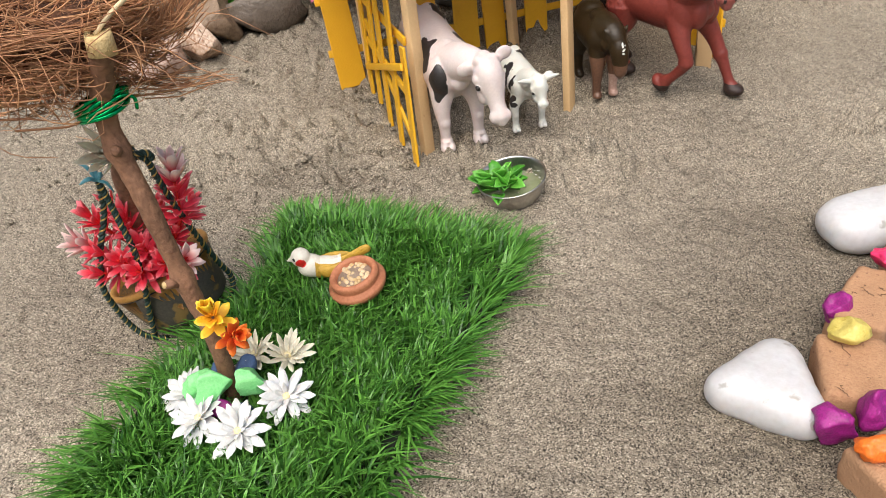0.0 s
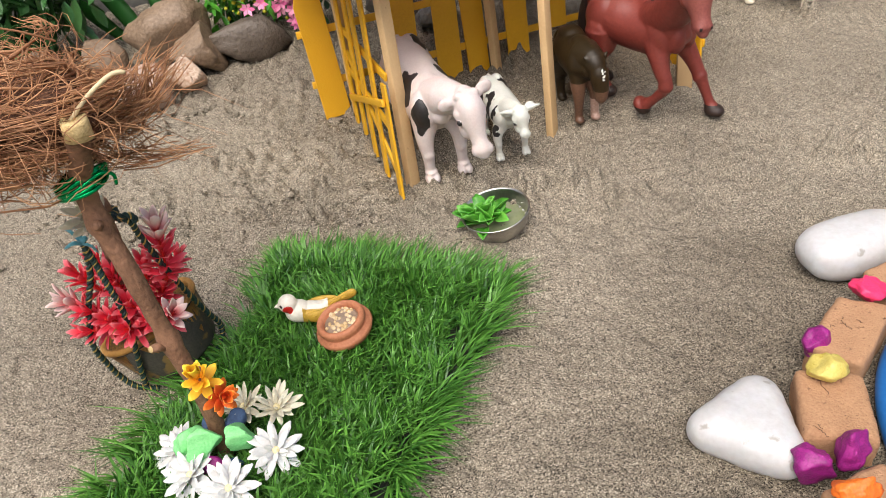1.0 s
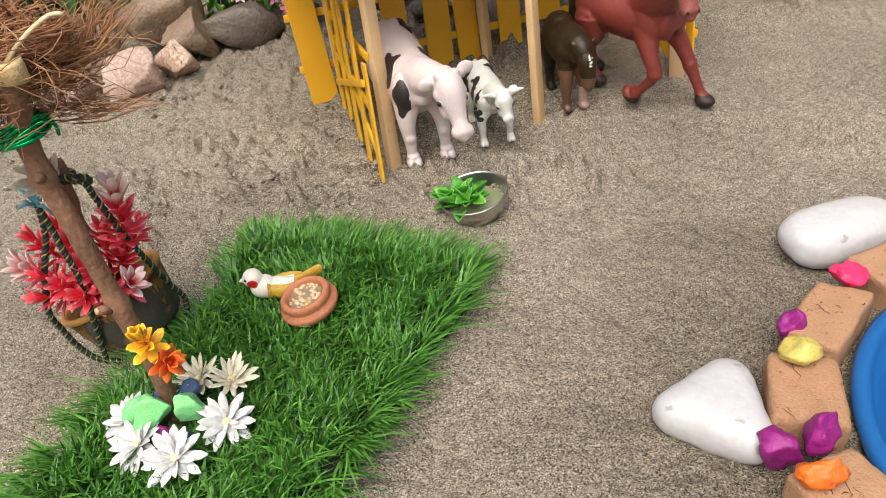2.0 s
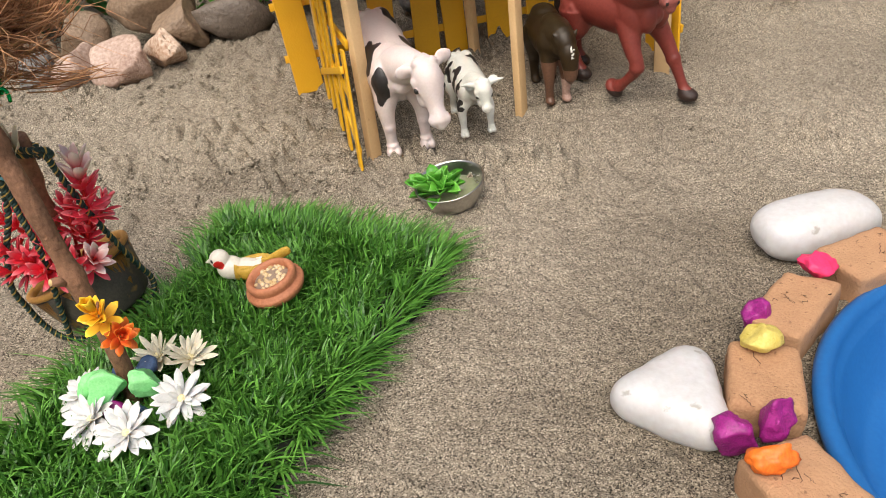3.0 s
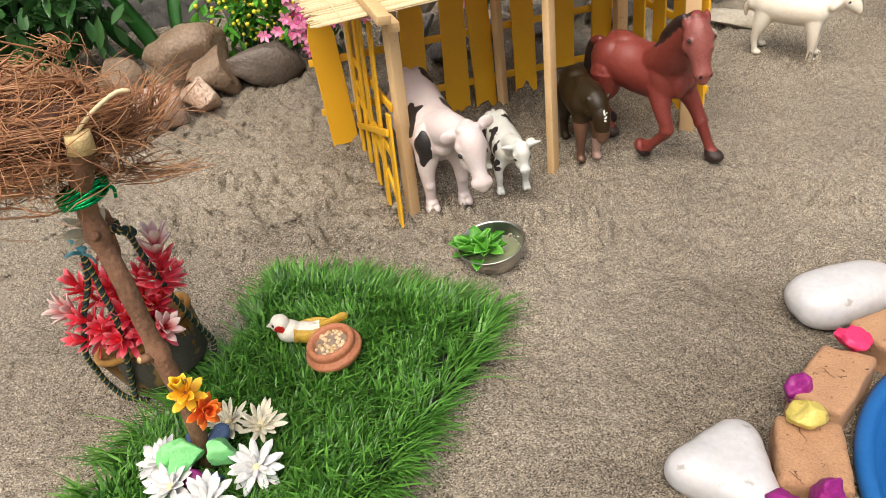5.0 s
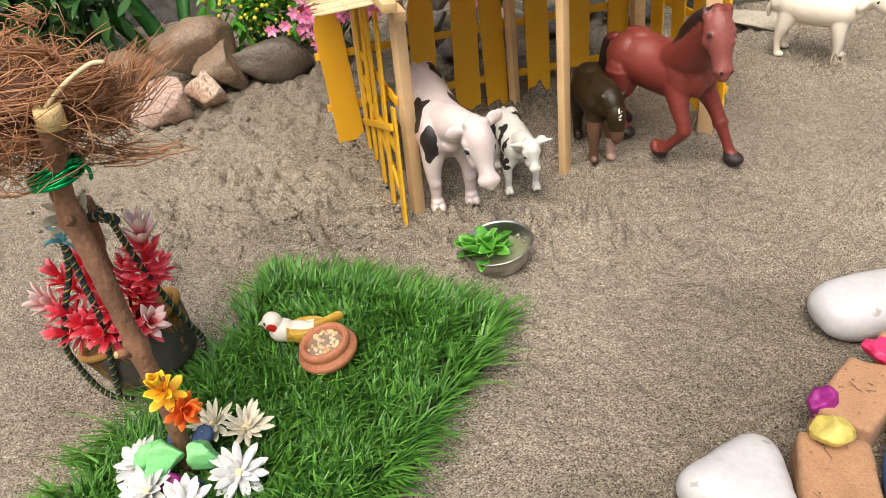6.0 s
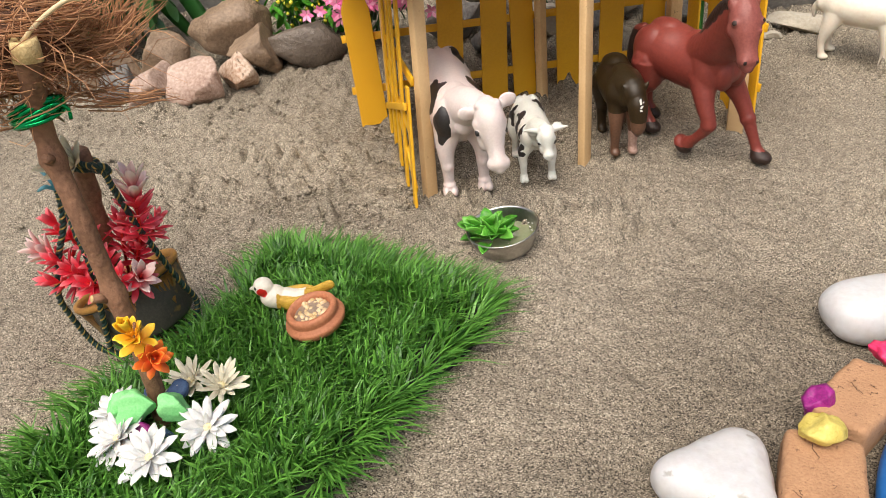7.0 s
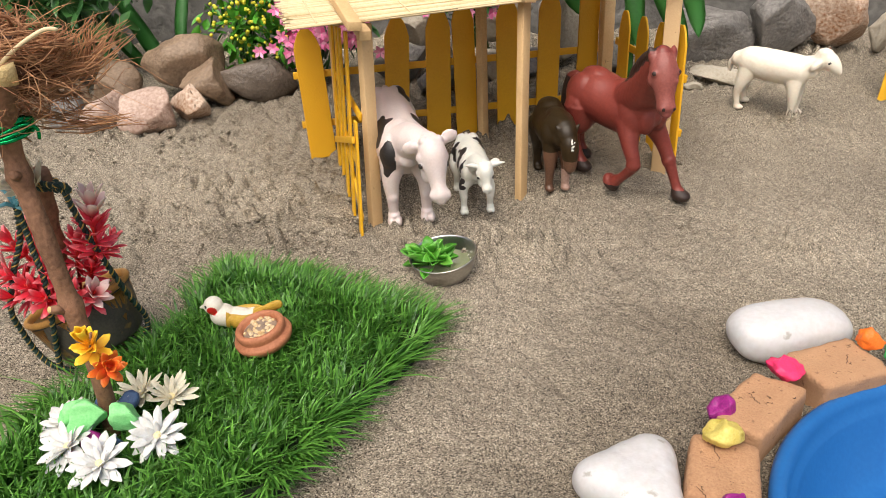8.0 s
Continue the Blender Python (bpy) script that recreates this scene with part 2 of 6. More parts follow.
def add_specks(m, colour, scale, level):
    n, l = m.node_tree.nodes, m.node_tree.links
    bsdf = n["Principled BSDF"]
    t = n.new("ShaderNodeTexNoise")
    t.inputs["Scale"].default_value, t.inputs["Detail"].default_value = scale, 5
    l.new(n.new("ShaderNodeTexCoord").outputs["Object"], t.inputs["Vector"])
    r = n.new("ShaderNodeMapRange")
    r.inputs["From Min"].default_value, r.inputs["From Max"].default_value, r.inputs["To Max"].default_value = level, level + 0.05, 0.75
    l.new(t.outputs["Fac"], r.inputs["Value"])
    mix = n.new("ShaderNodeMix")
    mix.data_type = "RGBA"
    l.new(r.outputs[0], mix.inputs["Factor"])
    l.new(bsdf.inputs["Base Color"].links[0].from_socket, mix.inputs["A"])
    mix.inputs["B"].default_value = (*colour, 1)
    l.new(mix.outputs["Result"], bsdf.inputs["Base Color"])


add_specks(WHITESTONE, (0.3, 0.28, 0.24), 75, 0.665)
add_specks(BRICK, (0.2, 0.105, 0.06), 190, 0.66)
add_specks(PALEWOOD, (0.22, 0.12, 0.05), 130, 0.70)
add_specks(MAGENTASTONE, (0.52, 0.08, 0.38), 240, 0.66)
add_specks(YELLOWSTONE, (0.42, 0.3, 0.03), 120, 0.62)
add_specks(POTBODY, (0.28, 0.17, 0.05), 55, 0.56)
REDPETAL = petal_material("red_petal", (0.86, 0.035, 0.07), (0.92, 0.30, 0.33), 0.009, 0.020)
PALEPETAL = petal_material("pale_pink_petal", (0.85, 0.13, 0.15), (0.9, 0.68, 0.64), 0.002, 0.013)
YELLOWPETAL = petal_material("yellow_petal", (0.88, 0.36, 0.01), (0.90, 0.60, 0.03), 0.002, 0.012)
ORANGEPETAL = petal_material("orange_petal", (0.74, 0.08, 0.012), (0.82, 0.24, 0.02), 0.004, 0.014)

# ---- mesh helpers ----


def mesh_from(name, bm, *mats, smooth=True):
    me = bpy.data.meshes.new(name)
    bmesh.ops.recalc_face_normals(bm, faces=bm.faces)
    bm.to_mesh(me)
    bm.free()
    for m in mats:
        me.materials.append(m)
    if smooth:
        me.polygons.foreach_set("use_smooth", [True] * len(me.polygons))
    return me


def part(name, bm, material, parent=None, label="", smooth=True):
    mats = material if isinstance(material, (list, tuple)) else [material]
    ob = new(name, mesh_from(name, bm, *mats, smooth=smooth))
    if parent:
        ob.parent = parent
    return tagged(ob, label=label)


def piece(name, me, parent, m):
    """One more object on a shared mesh."""
    ob = new(name, me)
    ob.parent = parent
    ob.matrix_basis = m
    return ob


def thing(name, m, label, category, group="", kind=""):
    ob = new(name)
    ob.empty_display_size = 0.01
    ob.matrix_basis = m
    return tagged(ob, label, category, group, kind)


def gz(x, y):
    """Height of the sand: a bank that rises away from the camera."""
    y = min(max(y, -0.3), 1.4)
    x = min(max(x, -1.2), 1.2)
    return -0.0781 + 0.0152 * x + 0.0371 * y + 0.1252 * y * y


def slope_at(x, y):
    dy = 0.0371 + 0.2504 * min(max(y, -0.3), 1.4)
    return Vector((-0.0152, -dy, 1)).normalized()


def on_sand(x, y, heading=0.0, lift=0.0):
    """Pose of a thing that stands square on the slope; heading in degrees from +x."""
    up = slope_at(x, y)
    f = Vector((math.cos(radians(heading)), math.sin(radians(heading)), 0))
    f = (f - up * f.dot(up)).normalized()
    s = up.cross(f)
    m = Matrix((f, s, up)).transposed().to_4x4()
    return Matrix.Translation(Vector((x, y, gz(x, y))) + up * lift) @ m


def tube(bm, pts, radii, seg=10, flat=1.0, caps=True):
    """A round sweep through points; flat squeezes it sideways."""
    pts = [Vector(p) for p in pts]
    rings = []
    prev = None
    for i, p in enumerate(pts):
        d = (pts[min(i + 1, len(pts) - 1)] - pts[max(i - 1, 0)]).normalized()
        if prev is None:
            a = Vector((0, 1, 0)) if abs(d.y) < 0.8 else Vector((1, 0, 0))
            side = (a - d * a.dot(d)).normalized()
        else:
            side = (prev - d * prev.dot(d)).normalized()
        prev = side
        up = d.cross(side)
        r = radii[i] if isinstance(radii, (list, tuple)) else radii
        rings.append([bm.verts.new(p + side * (math.cos(2 * math.pi * k / seg) * r * flat) + up * (math.sin(2 * math.pi * k / seg) * r)) for k in range(seg)])
    for a, b in zip(rings, rings[1:]):
        for k in range(seg):
            bm.faces.new((a[k], a[(k + 1) % seg], b[(k + 1) % seg], b[k]))
    if caps:
        bm.faces.new(list(reversed(rings[0])))
        bm.faces.new(rings[-1])
    return rings


def curve_through(pts, n):
    """n + 1 points on a smooth line through pts."""
    pts = [Vector(p) for p in pts]
    out = []
    for i in range(n + 1):
        u = i / n * (len(pts) - 1)
        k = min(int(u), len(pts) - 2)
        f = u - k
        p0, p1, p2, p3 = pts[max(k - 1, 0)], pts[k], pts[k + 1], pts[min(k + 2, len(pts) - 1)]
        out.append(0.5 * (2 * p1 + (p2 - p0) * f + (2 * p0 - 5 * p1 + 4 * p2 - p3) * f * f + (3 * p1 - p0 - 3 * p2 + p3) * f ** 3))
    return out


def ball(bm, c, r, rot=(0, 0, 0), sub=3):
    r = (r, r, r) if isinstance(r, (int, float)) else r
    m = pose(*c, *rot) @ Matrix.Diagonal((*r, 1))
    return bmesh.ops.create_icosphere(bm, subdivisions=sub, radius=1, matrix=m)["verts"]


def lathe(bm, profile, seg=48):
    rings = [[bm.verts.new((r * math.cos(2 * math.pi * k / seg), r * math.sin(2 * math.pi * k / seg), z)) for k in range(seg)] for r, z in profile]
    for a, b in zip(rings, rings[1:]):
        for k in range(seg):
            bm.faces.new((a[k], a[(k + 1) % seg], b[(k + 1) % seg], b[k]))
    for end in (rings[0], rings[-1]):
        if (end[0].co - end[seg // 2].co).length > 1e-5:
            bm.faces.new(end)


def block(bm, size, m=None, bevel=0.0, segs=2):
    vs = bmesh.ops.create_cube(bm, size=1, matrix=(m or Matrix()) @ Matrix.Diagonal((*size, 1)))["verts"]
    if bevel:
        es = list({e for v in vs for e in v.link_edges})
        bmesh.ops.bevel(bm, geom=es, offset=bevel, segments=segs, affect="EDGES", profile=0.5)


def stick_between(bm, a, b, w, d, bevel=0.0008):
    """A squared stick from a to b, w wide (level) and d deep."""
    a, b = Vector(a), Vector(b)
    m = Matrix.Translation((a + b) / 2) @ (b - a).to_track_quat("Z", "Y").to_matrix().to_4x4()
    block(bm, (w, d, (b - a).length), m, bevel)


def rock_mesh(name, radii, seed, material, cuts=7, rough=0.12, sub=4, lo=0.45, hi=0.78):
    """A stone: a ball cut by random planes, then roughened."""
    rnd = random.Random(seed)
    bm = bmesh.new()
    bmesh.ops.create_icosphere(bm, subdivisions=sub, radius=1)
    planes = []
    for _ in range(cuts):
        d = Vector((rnd.gauss(0, 1), rnd.gauss(0, 1), rnd.gauss(0, 1))).normalized()
        planes.append((d, rnd.uniform(lo, hi)))
    off = Vector((rnd.uniform(-50, 50), rnd.uniform(-50, 50), rnd.uniform(-50, 50)))
    for v in bm.verts:
        p = v.co.copy()
        for d, h in planes:
            over = p.dot(d) - h
            if over > 0:
                p -= d * over * 0.97
        p *= 1 + rough * (noise.noise(p * 1.6 + off) + 0.45 * noise.noise(p * 4 + off) + 0.2 * noise.noise(p * 9 + off))
        v.co = Vector((p.x * radii[0], p.y * radii[1], p.z * radii[2]))
    return mesh_from(name, bm, material)


def petal_mesh(name, length, width, curl, cup, material, nx=5, tipped=0.6):
    """A petal along +x, curved up by curl, hollow by cup, with a little thickness."""
    bm = bmesh.new()
    rows = []
    for i in range(nx + 1):
        u = i / nx
        w = width * max(0.06, math.sin(math.pi * min(1, u * tipped + 0.5 * (1 - tipped) + 0.04)) ** 0.8) * (1 if u < 0.8 else 1 - 0.72 * ((u - 0.8) / 0.2) ** 2)
        if u < 0.3:
            w *= 0.35 + 0.65 * u / 0.3
        rows.append([bm.verts.new((length * u, w * 0.5 * s, curl * u * u + cup * s * s * w)) for s in (-1, 0, 1)])
    for a, b in zip(rows, rows[1:]):
        for k in range(2):
            bm.faces.new((a[k], a[k + 1], b[k + 1], b[k]))
    top = list(bm.faces)
    ret = bmesh.ops.extrude_face_region(bm, geom=top)
    for g in ret["geom"]:
        if isinstance(g, bmesh.types.BMVert):
            g.co.z -= width * 0.07
    return mesh_from(name, bm, material)


def bake(ob, voxel, smooth=4, pick=None):
    """Fuses overlapping forms into one skin; pick(place, normal) gives each face its material."""
    r = ob.modifiers.new("skin", "REMESH")
    r.mode, r.voxel_size = "VOXEL", voxel
    s = ob.modifiers.new("soft", "SMOOTH")
    s.factor, s.iterations = 0.5, smooth
    dg = bpy.context.evaluated_depsgraph_get()
    me = bpy.data.meshes.new_from_object(ob.evaluated_get(dg))
    old = ob.data
    ob.modifiers.clear()
    ob.data = me
    me.materials.clear()
    for m in old.materials:
        me.materials.append(m)
    if pick:
        for f in me.polygons:
            f.material_index = pick(f.center, f.normal)
    else:
        me.polygons.foreach_set("material_index", [0] * len(me.polygons))
    me.polygons.foreach_set("use_smooth", [True] * len(me.polygons))
    return ob


# ---- ground and wall ----
TUB_AT, TUB_R = (0.4194, 0.2684), 0.169


def build_ground():
    fine_x = np.arange(-0.72, 0.76, 0.0027)
    fine_y = np.arange(0.14, 1.28, 0.0027)

    def widen(a):
        far = [0.02, 0.06, 0.15, 0.4, 1, 3, 10, 40, 150]
        return np.concatenate([[a[0] - f for f in reversed(far)], a, [a[-1] + f for f in far]])

    xs, ys = widen(fine_x), widen(fine_y)
    verts = []
    for y in ys:
        for x in xs:
            z = gz(x, y)
            if -0.8 < x < 0.85 and 0.05 < y < 1.35:
                p = Vector((x, y, 0))
                rough = 0.8 + 1.3 * math.exp(-(((x + 0.14) / 0.24) ** 2 + ((y - 0.72) / 0.12) ** 2)) + 1.0 * math.exp(-(((x - 0.25) / 0.35) ** 2 + ((y - 0.64) / 0.1) ** 2)) + 1.0 * min(1, max(0, (y - 0.8) / 0.1))
                warp = p + Vector((noise.noise(p * 17), noise.noise(p * 17 + Vector((4, 8, 2))), 0)) * 0.016
                cracks = noise.turbulence(Vector((warp.x * 24, warp.y * 36, 1)), 4, True)
                clod = max(0.0, 0.52 - noise.voronoi(Vector((warp.x * 62, warp.y * 62, 3)))[0][0]) * max(0.0, noise.noise(p * 15 + Vector((3, 1, 7))) + 0.12)
                z += 0.005 * noise.noise(p * 9) + 0.0030 * noise.noise(p * 26) + 0.0013 * noise.noise(p * 62)
                z += rough * ((0.0050 + 0.0035 * max(0.0, rough - 0.6)) * (min(cracks, 0.55) - 0.42) + 0.034 * clod * max(0.0, rough - 0.5) + 0.0024 * noise.noise(p * 110) + 0.0013 * noise.noise(p * 270))
                pit = math.hypot((x + 0.148) / 1.6, y - 0.672)
                z -= 0.007 * math.exp(-(pit / 0.013) ** 2)
                r = math.hypot(x - TUB_AT[0], y - TUB_AT[1])
                if r < TUB_R - 0.004:
                    z -= 0.085 * min(1, (TUB_R - 0.004 - r) / 0.006)
            verts.append((x, y, z))
    nx, ny = len(xs), len(ys)
    faces = [(j * nx + i, j * nx + i + 1, (j + 1) * nx + i + 1, (j + 1) * nx + i) for j in range(ny - 1) for i in range(nx - 1)]
    me = bpy.data.meshes.new("ground")
    me.from_pydata(verts, [], faces)
    me.materials.append(SAND)
    me.polygons.foreach_set("use_smooth", [True] * len(me.polygons))
    return tagged(new("ground", me), "grey-beige coarse sand bank, raked and slightly lumpy", "sand", kind="structure")


build_ground()


def build_wall():
    bm = bmesh.new()
    n, h = 120, 40
    front = [[bm.verts.new((-3 + 6 * i / n, 1.222 + 0.010 * noise.noise(Vector((i * 0.35, j * 0.35, 4))), 0.0 + 1.4 * j / h)) for i in range(n + 1)] for j in range(h + 1)]
    back = [[bm.verts.new((v.co.x, 1.42, v.co.z)) for v in (row[0], row[-1])] for row in (front[0], front[-1])]
    for a, b in zip(front, front[1:]):
        for i in range(n):
            bm.faces.new((a[i], a[i + 1], b[i + 1], b[i]))
    bm.faces.new((back[0][0], back[0][1], back[1][1], back[1][0]))
    bm.faces.new([*front[-1], back[1][1], back[1][0]])
    bm.faces.new([*front[0], back[0][1], back[0][0]])
    bm.faces.new([r[0] for r in front] + [back[1][0], back[0][0]])
    bm.faces.new([r[-1] for r in front] + [back[1][1], back[0][1]])
    return tagged(part("wall_back", bm, PLASTER), "rough grey cement wall behind the sand", "wall", kind="structure")


build_wall()


def build_crumbs():
    """Loose clods of damp sand, thickest where the sand was dug over."""
    rnd = random.Random(77)
    forms = []
    for k in range(5):
        bm = bmesh.new()
        bmesh.ops.create_icosphere(bm, subdivisions=2, radius=1)
        off = Vector((k * 9.1, 3, 1))
        pts = [v.co * (1 + 0.5 * noise.noise(v.co * 1.3 + off) + 0.25 * noise.noise(v.co * 3 + off)) for v in bm.verts]
        bm.verts.ensure_lookup_table()
        forms.append(([tuple(p) for p in pts], [[v.index for v in f.verts] for f in bm.faces]))
        bm.free()
    verts, faces = [], []
    zones = [(-0.16, 0.70, 0.09, 0.035, 330), (-0.05, 0.69, 0.04, 0.035, 170), (-0.09, 0.80, 0.05, 0.03, 150), (-0.27, 0.90, 0.08, 0.03, 170), (0.20, 0.665, 0.10, 0.02, 70), (0.09, 0.60, 0.014, 0.014, 40),
             (0.45, 0.80, 0.16, 0.1, 40), (-0.3, 0.75, 0.12, 0.1, 150), (0.12, 0.69, 0.10, 0.02, 90), (-0.2, 0.97, 0.16, 0.04, 120)]
    for cx, cy, sx, sy, n in zones:
        for _ in range(n):
            x, y = rnd.gauss(cx, sx), rnd.gauss(cy, sy)
            if math.hypot(x - TUB_AT[0], y - TUB_AT[1]) < 0.2 or (x < 0.07 and y < 0.6):
                continue
            r = min(0.0048, 0.0009 * math.exp(abs(rnd.gauss(0, 0.62))))
            vs, fs = rnd.choice(forms)
            i0, a = len(verts), rnd.uniform(0, 6.28)
            ca, sa = math.cos(a) * r, math.sin(a) * r
            z = gz(x, y) + 0.0006 + r * 0.1 + 0.005 * noise.noise(Vector((x, y, 0)) * 9)
            verts += [(x + px * ca - py * sa, y + px * sa + py * ca, z + pz * r * 0.65) for px, py, pz in vs]
            faces += [[i + i0 for i in f] for f in fs]
    me = bpy.data.meshes.new("sand_clods")
    me.from_pydata(verts, [], faces)
    me.materials.append(SAND)
    me.polygons.foreach_set("use_smooth", [True] * len(me.polygons))
    tagged(new("sand_clods", me), "loose crumbs and clods of damp sand", "sand", kind="stuff")


build_crumbs()

# ---- tub, bricks, pebbles and painted stones ----


def build_tub():
    up = on_sand(*TUB_AT, 0, 0.0125)
    tub = thing("tub", up, "blue plastic tub sunk in the sand, ringed by small bricks", "tub")
    R = TUB_R
    bm = bmesh.new()
    lathe(bm, [(R - 0.026, -0.058), (R - 0.0045, -0.016), (R - 0.001, -0.006), (R - 0.0005, -0.002), (R - 0.003, 0.0012), (R - 0.007, 0.0018), (R - 0.010, 0.0),
               (R - 0.012, -0.004), (R - 0.0135, -0.0095), (R - 0.0165, -0.0115), (R - 0.0175, -0.014), (R - 0.034, -0.048), (R - 0.039, -0.0528), (R - 0.046, -0.0545), (0.001, -0.0545)], 128)
    part("basin", bm, TUB, tub)
    bm = bmesh.new()
    tube(bm, curve_through([(-0.075, 0.012, -0.0535), (-0.069, 0.014, -0.0528), (-0.063, 0.019, -0.0533)], 6), [0.0003, 0.0007, 0.0009, 0.0009, 0.0008, 0.0006, 0.0002], 6)
    part("twig_scrap", bm, HORSEHAIR, tub, "tiny dark scrap on the bottom")


build_tub()


def brick_mesh(seed, size, skew):
    """A hand-cut brick along x; skew slants its far end."""
    rnd = random.Random(seed)
    bm = bmesh.new()
    block(bm, size, None, 0.0032, 2)
    bmesh.ops.subdivide_edges(bm, edges=[e for e in bm.edges if e.calc_length() > 0.012], cuts=9, use_grid_fill=True)
    off = Vector((seed * 3.1, 1, 2))
    for v in bm.verts:
        if v.co.x > 0:
            v.co.x -= skew * (0.5 + v.co.y / size[1]) * v.co.x / (size[0] / 2)
        v.co += v.co.normalized() * (0.0016 * noise.noise(v.co * 60 + off) + 0.0009 * noise.noise(v.co * 170 + off))
        chip = noise.noise(v.co * 95 + off * 2)
        edge = abs(v.co.z) > size[2] / 2 - 0.005 and (abs(v.co.y) > size[1] / 2 - 0.004 or abs(v.co.x) > size[0] / 2 - 0.004)
        if edge and chip > 0.2:
            v.co *= 1 - 0.06 * (chip - 0.2)
        if v.co.z < 0:
            v.co.x *= 1.0 + rnd.uniform(0, 0.01)
    return mesh_from("brick", bm, BRICK)


for k, (x, y, heading, length, width, skew) in enumerate([(0.2280, 0.2600, 106, 0.057, 0.043, 0.0), (0.2375, 0.3370, 70.6, 0.0545, 0.0405, 0.001), (0.2805, 0.3970, 44.7, 0.0690, 0.0350, 0.009), (0.3490, 0.4370, 19, 0.0565, 0.0415, 0.0)]):
    ob = new("clay_brick", brick_mesh(k, (length, width, 0.036), skew))
    ob.matrix_basis = on_sand(x, y, heading, 0.024 - 0.018)
    tagged(ob, "small orange-tan clay brick with hairline cracks, set beside the blue tub", "brick", "bricks round the tub")


def crack(bm, a, b, seed):
    rnd = random.Random(seed)
    a, b = Vector(a), Vector(b)
    pts = [a.lerp(b, i / 7) + Vector((rnd.uniform(-1, 1), rnd.uniform(-1, 1), 0)) * 0.0011 for i in range(8)]
    tube(bm, pts, [0.0001] + [0.00022] * 6 + [0.0001], 4)


def build_cracks():
    rnd = random.Random(33)
    for ob in [o for o in scene.objects if o.name.startswith("clay_brick")]:
        for k in range(7):
            x, y = rnd.uniform(-0.024, 0.022), rnd.uniform(-0.015, 0.015)
            ln = 0.017 if k < 2 else 0.007
            bm = bmesh.new()
            crack(bm, (x, y, 0.0181), (x + rnd.uniform(-ln, ln), y + rnd.uniform(-ln, ln) * 0.7, 0.0181), k)
            part("crack", bm, CRACK, ob, "dark hairline crack")


build_cracks()


def build_pebble(name, outline, height, place, seed, label):
    """A river-worn stone: outline(angle) gives its half width in plan."""
    bm = bmesh.new()
    bmesh.ops.create_icosphere(bm, subdivisions=5, radius=1)
    off = Vector((seed * 7.7, 2, 5))
    for v in bm.verts:
        p = v.co
        a = math.atan2(p.y, p.x)
        flatr = math.hypot(p.x, p.y)
        r = outline(a) * flatr ** 0.8 if flatr > 1e-6 else 0
        z = height * math.copysign(abs(p.z) ** 0.85, p.z)
        q = Vector((r * math.cos(a), r * math.sin(a), z))
        v.co = q + p * (0.0016 * noise.noise(q * 28 + off) + 0.0005 * noise.noise(q * 120 + off))
    ob = tagged(part(name, bm, WHITESTONE), label, "pebble", "white pebbles by the tub")
    ob.matrix_basis = place
    return ob


def rounded_triangle(a):
    return 0.0320 * (1 + 0.19 * math.cos(3 * a) - 0.035 * math.cos(2 * a) + 0.04 * math.cos(6 * a))


def rounded_bar(a):
    return 1 / (abs(math.cos(a) / 0.0468) ** 3.0 + abs(math.sin(a) / 0.0255) ** 3.0) ** (1 / 3.0) * (1 - 0.06 * math.cos(a - 0.6))


build_pebble("pebble", rounded_triangle, 0.0175, on_sand(0.188, 0.3405, 175, 0.0085), 1, "smooth white rounded-triangle pebble with grey specks, lying on the sand")
build_pebble("pebble", rounded_bar, 0.021, on_sand(0.339, 0.4895, 9, 0.013), 2, "smooth white oblong pebble lying on the sand")

for k, (x, y, lift, turn, r, paint, words) in enumerate([
    (0.3070, 0.4255, 0.026, 20, (0.0155, 0.0140, 0.0110), PINKSTONE, "hot pink painted chip of stone between two bricks"),
    (0.2535, 0.3880, 0.021, 60, (0.0140, 0.0110, 0.0135), MAGENTASTONE, "magenta painted chip of stone on the brick ring"),
    (0.2425, 0.3580, 0.031, 5, (0.0165, 0.0145, 0.0120), YELLOWSTONE, "lemon yellow painted chip of stone on a brick"),
    (0.2065, 0.3035, 0.015, 80, (0.0170, 0.0165, 0.0165), MAGENTASTONE, "purple painted chip of stone in the gap between bricks"),
    (0.2275, 0.3035, 0.025, 30, (0.0145, 0.0125, 0.0185), MAGENTASTONE, "purple pointed painted chip of stone between bricks"),
    (0.2125, 0.2725, 0.032, -8, (0.0155, 0.0110, 0.0100), ORANGESTONE, "orange painted chip of stone on a brick"),
    (0.3790, 0.4540, 0.029, 10, (0.0120, 0.0105, 0.0105), ORANGESTONE, "orange painted chip of stone at a brick's end"),
    (0.3950, 0.4450, 0.024, 140, (0.0130, 0.0120, 0.0130), GREENSTONE, "green painted chip of stone at a brick's end"),
    (0.4070, 0.4620, 0.019, 170, (0.0120, 0.0120, 0.0115), GREENSTONE, "green painted chip of stone behind the brick ring"),
]):
    ob = new("painted_stone", rock_mesh("painted_stone", r, 40 + k, paint, cuts=9, rough=0.24, sub=4, lo=0.5, hi=0.85))
    ob.matrix_basis = on_sand(x, y, turn, lift) @ Matrix.Scale(0.82, 4)
    tagged(ob, words, "painted stone", "painted stones round the tub")

# ---- turf mat ----
TURF_EDGE = [(-0.130, 0.582), (-0.09, 0.577), (-0.03, 0.556), (0.062, 0.508), (0.038, 0.455), (0.010, 0.413), (-0.016, 0.368), (-0.037, 0.332), (-0.052, 0.298), (-0.060, 0.262), (-0.20, 0.280), (-0.230, 0.325), (-0.217, 0.389), (-0.186, 0.434), (-0.160, 0.472), (-0.147, 0.530)]


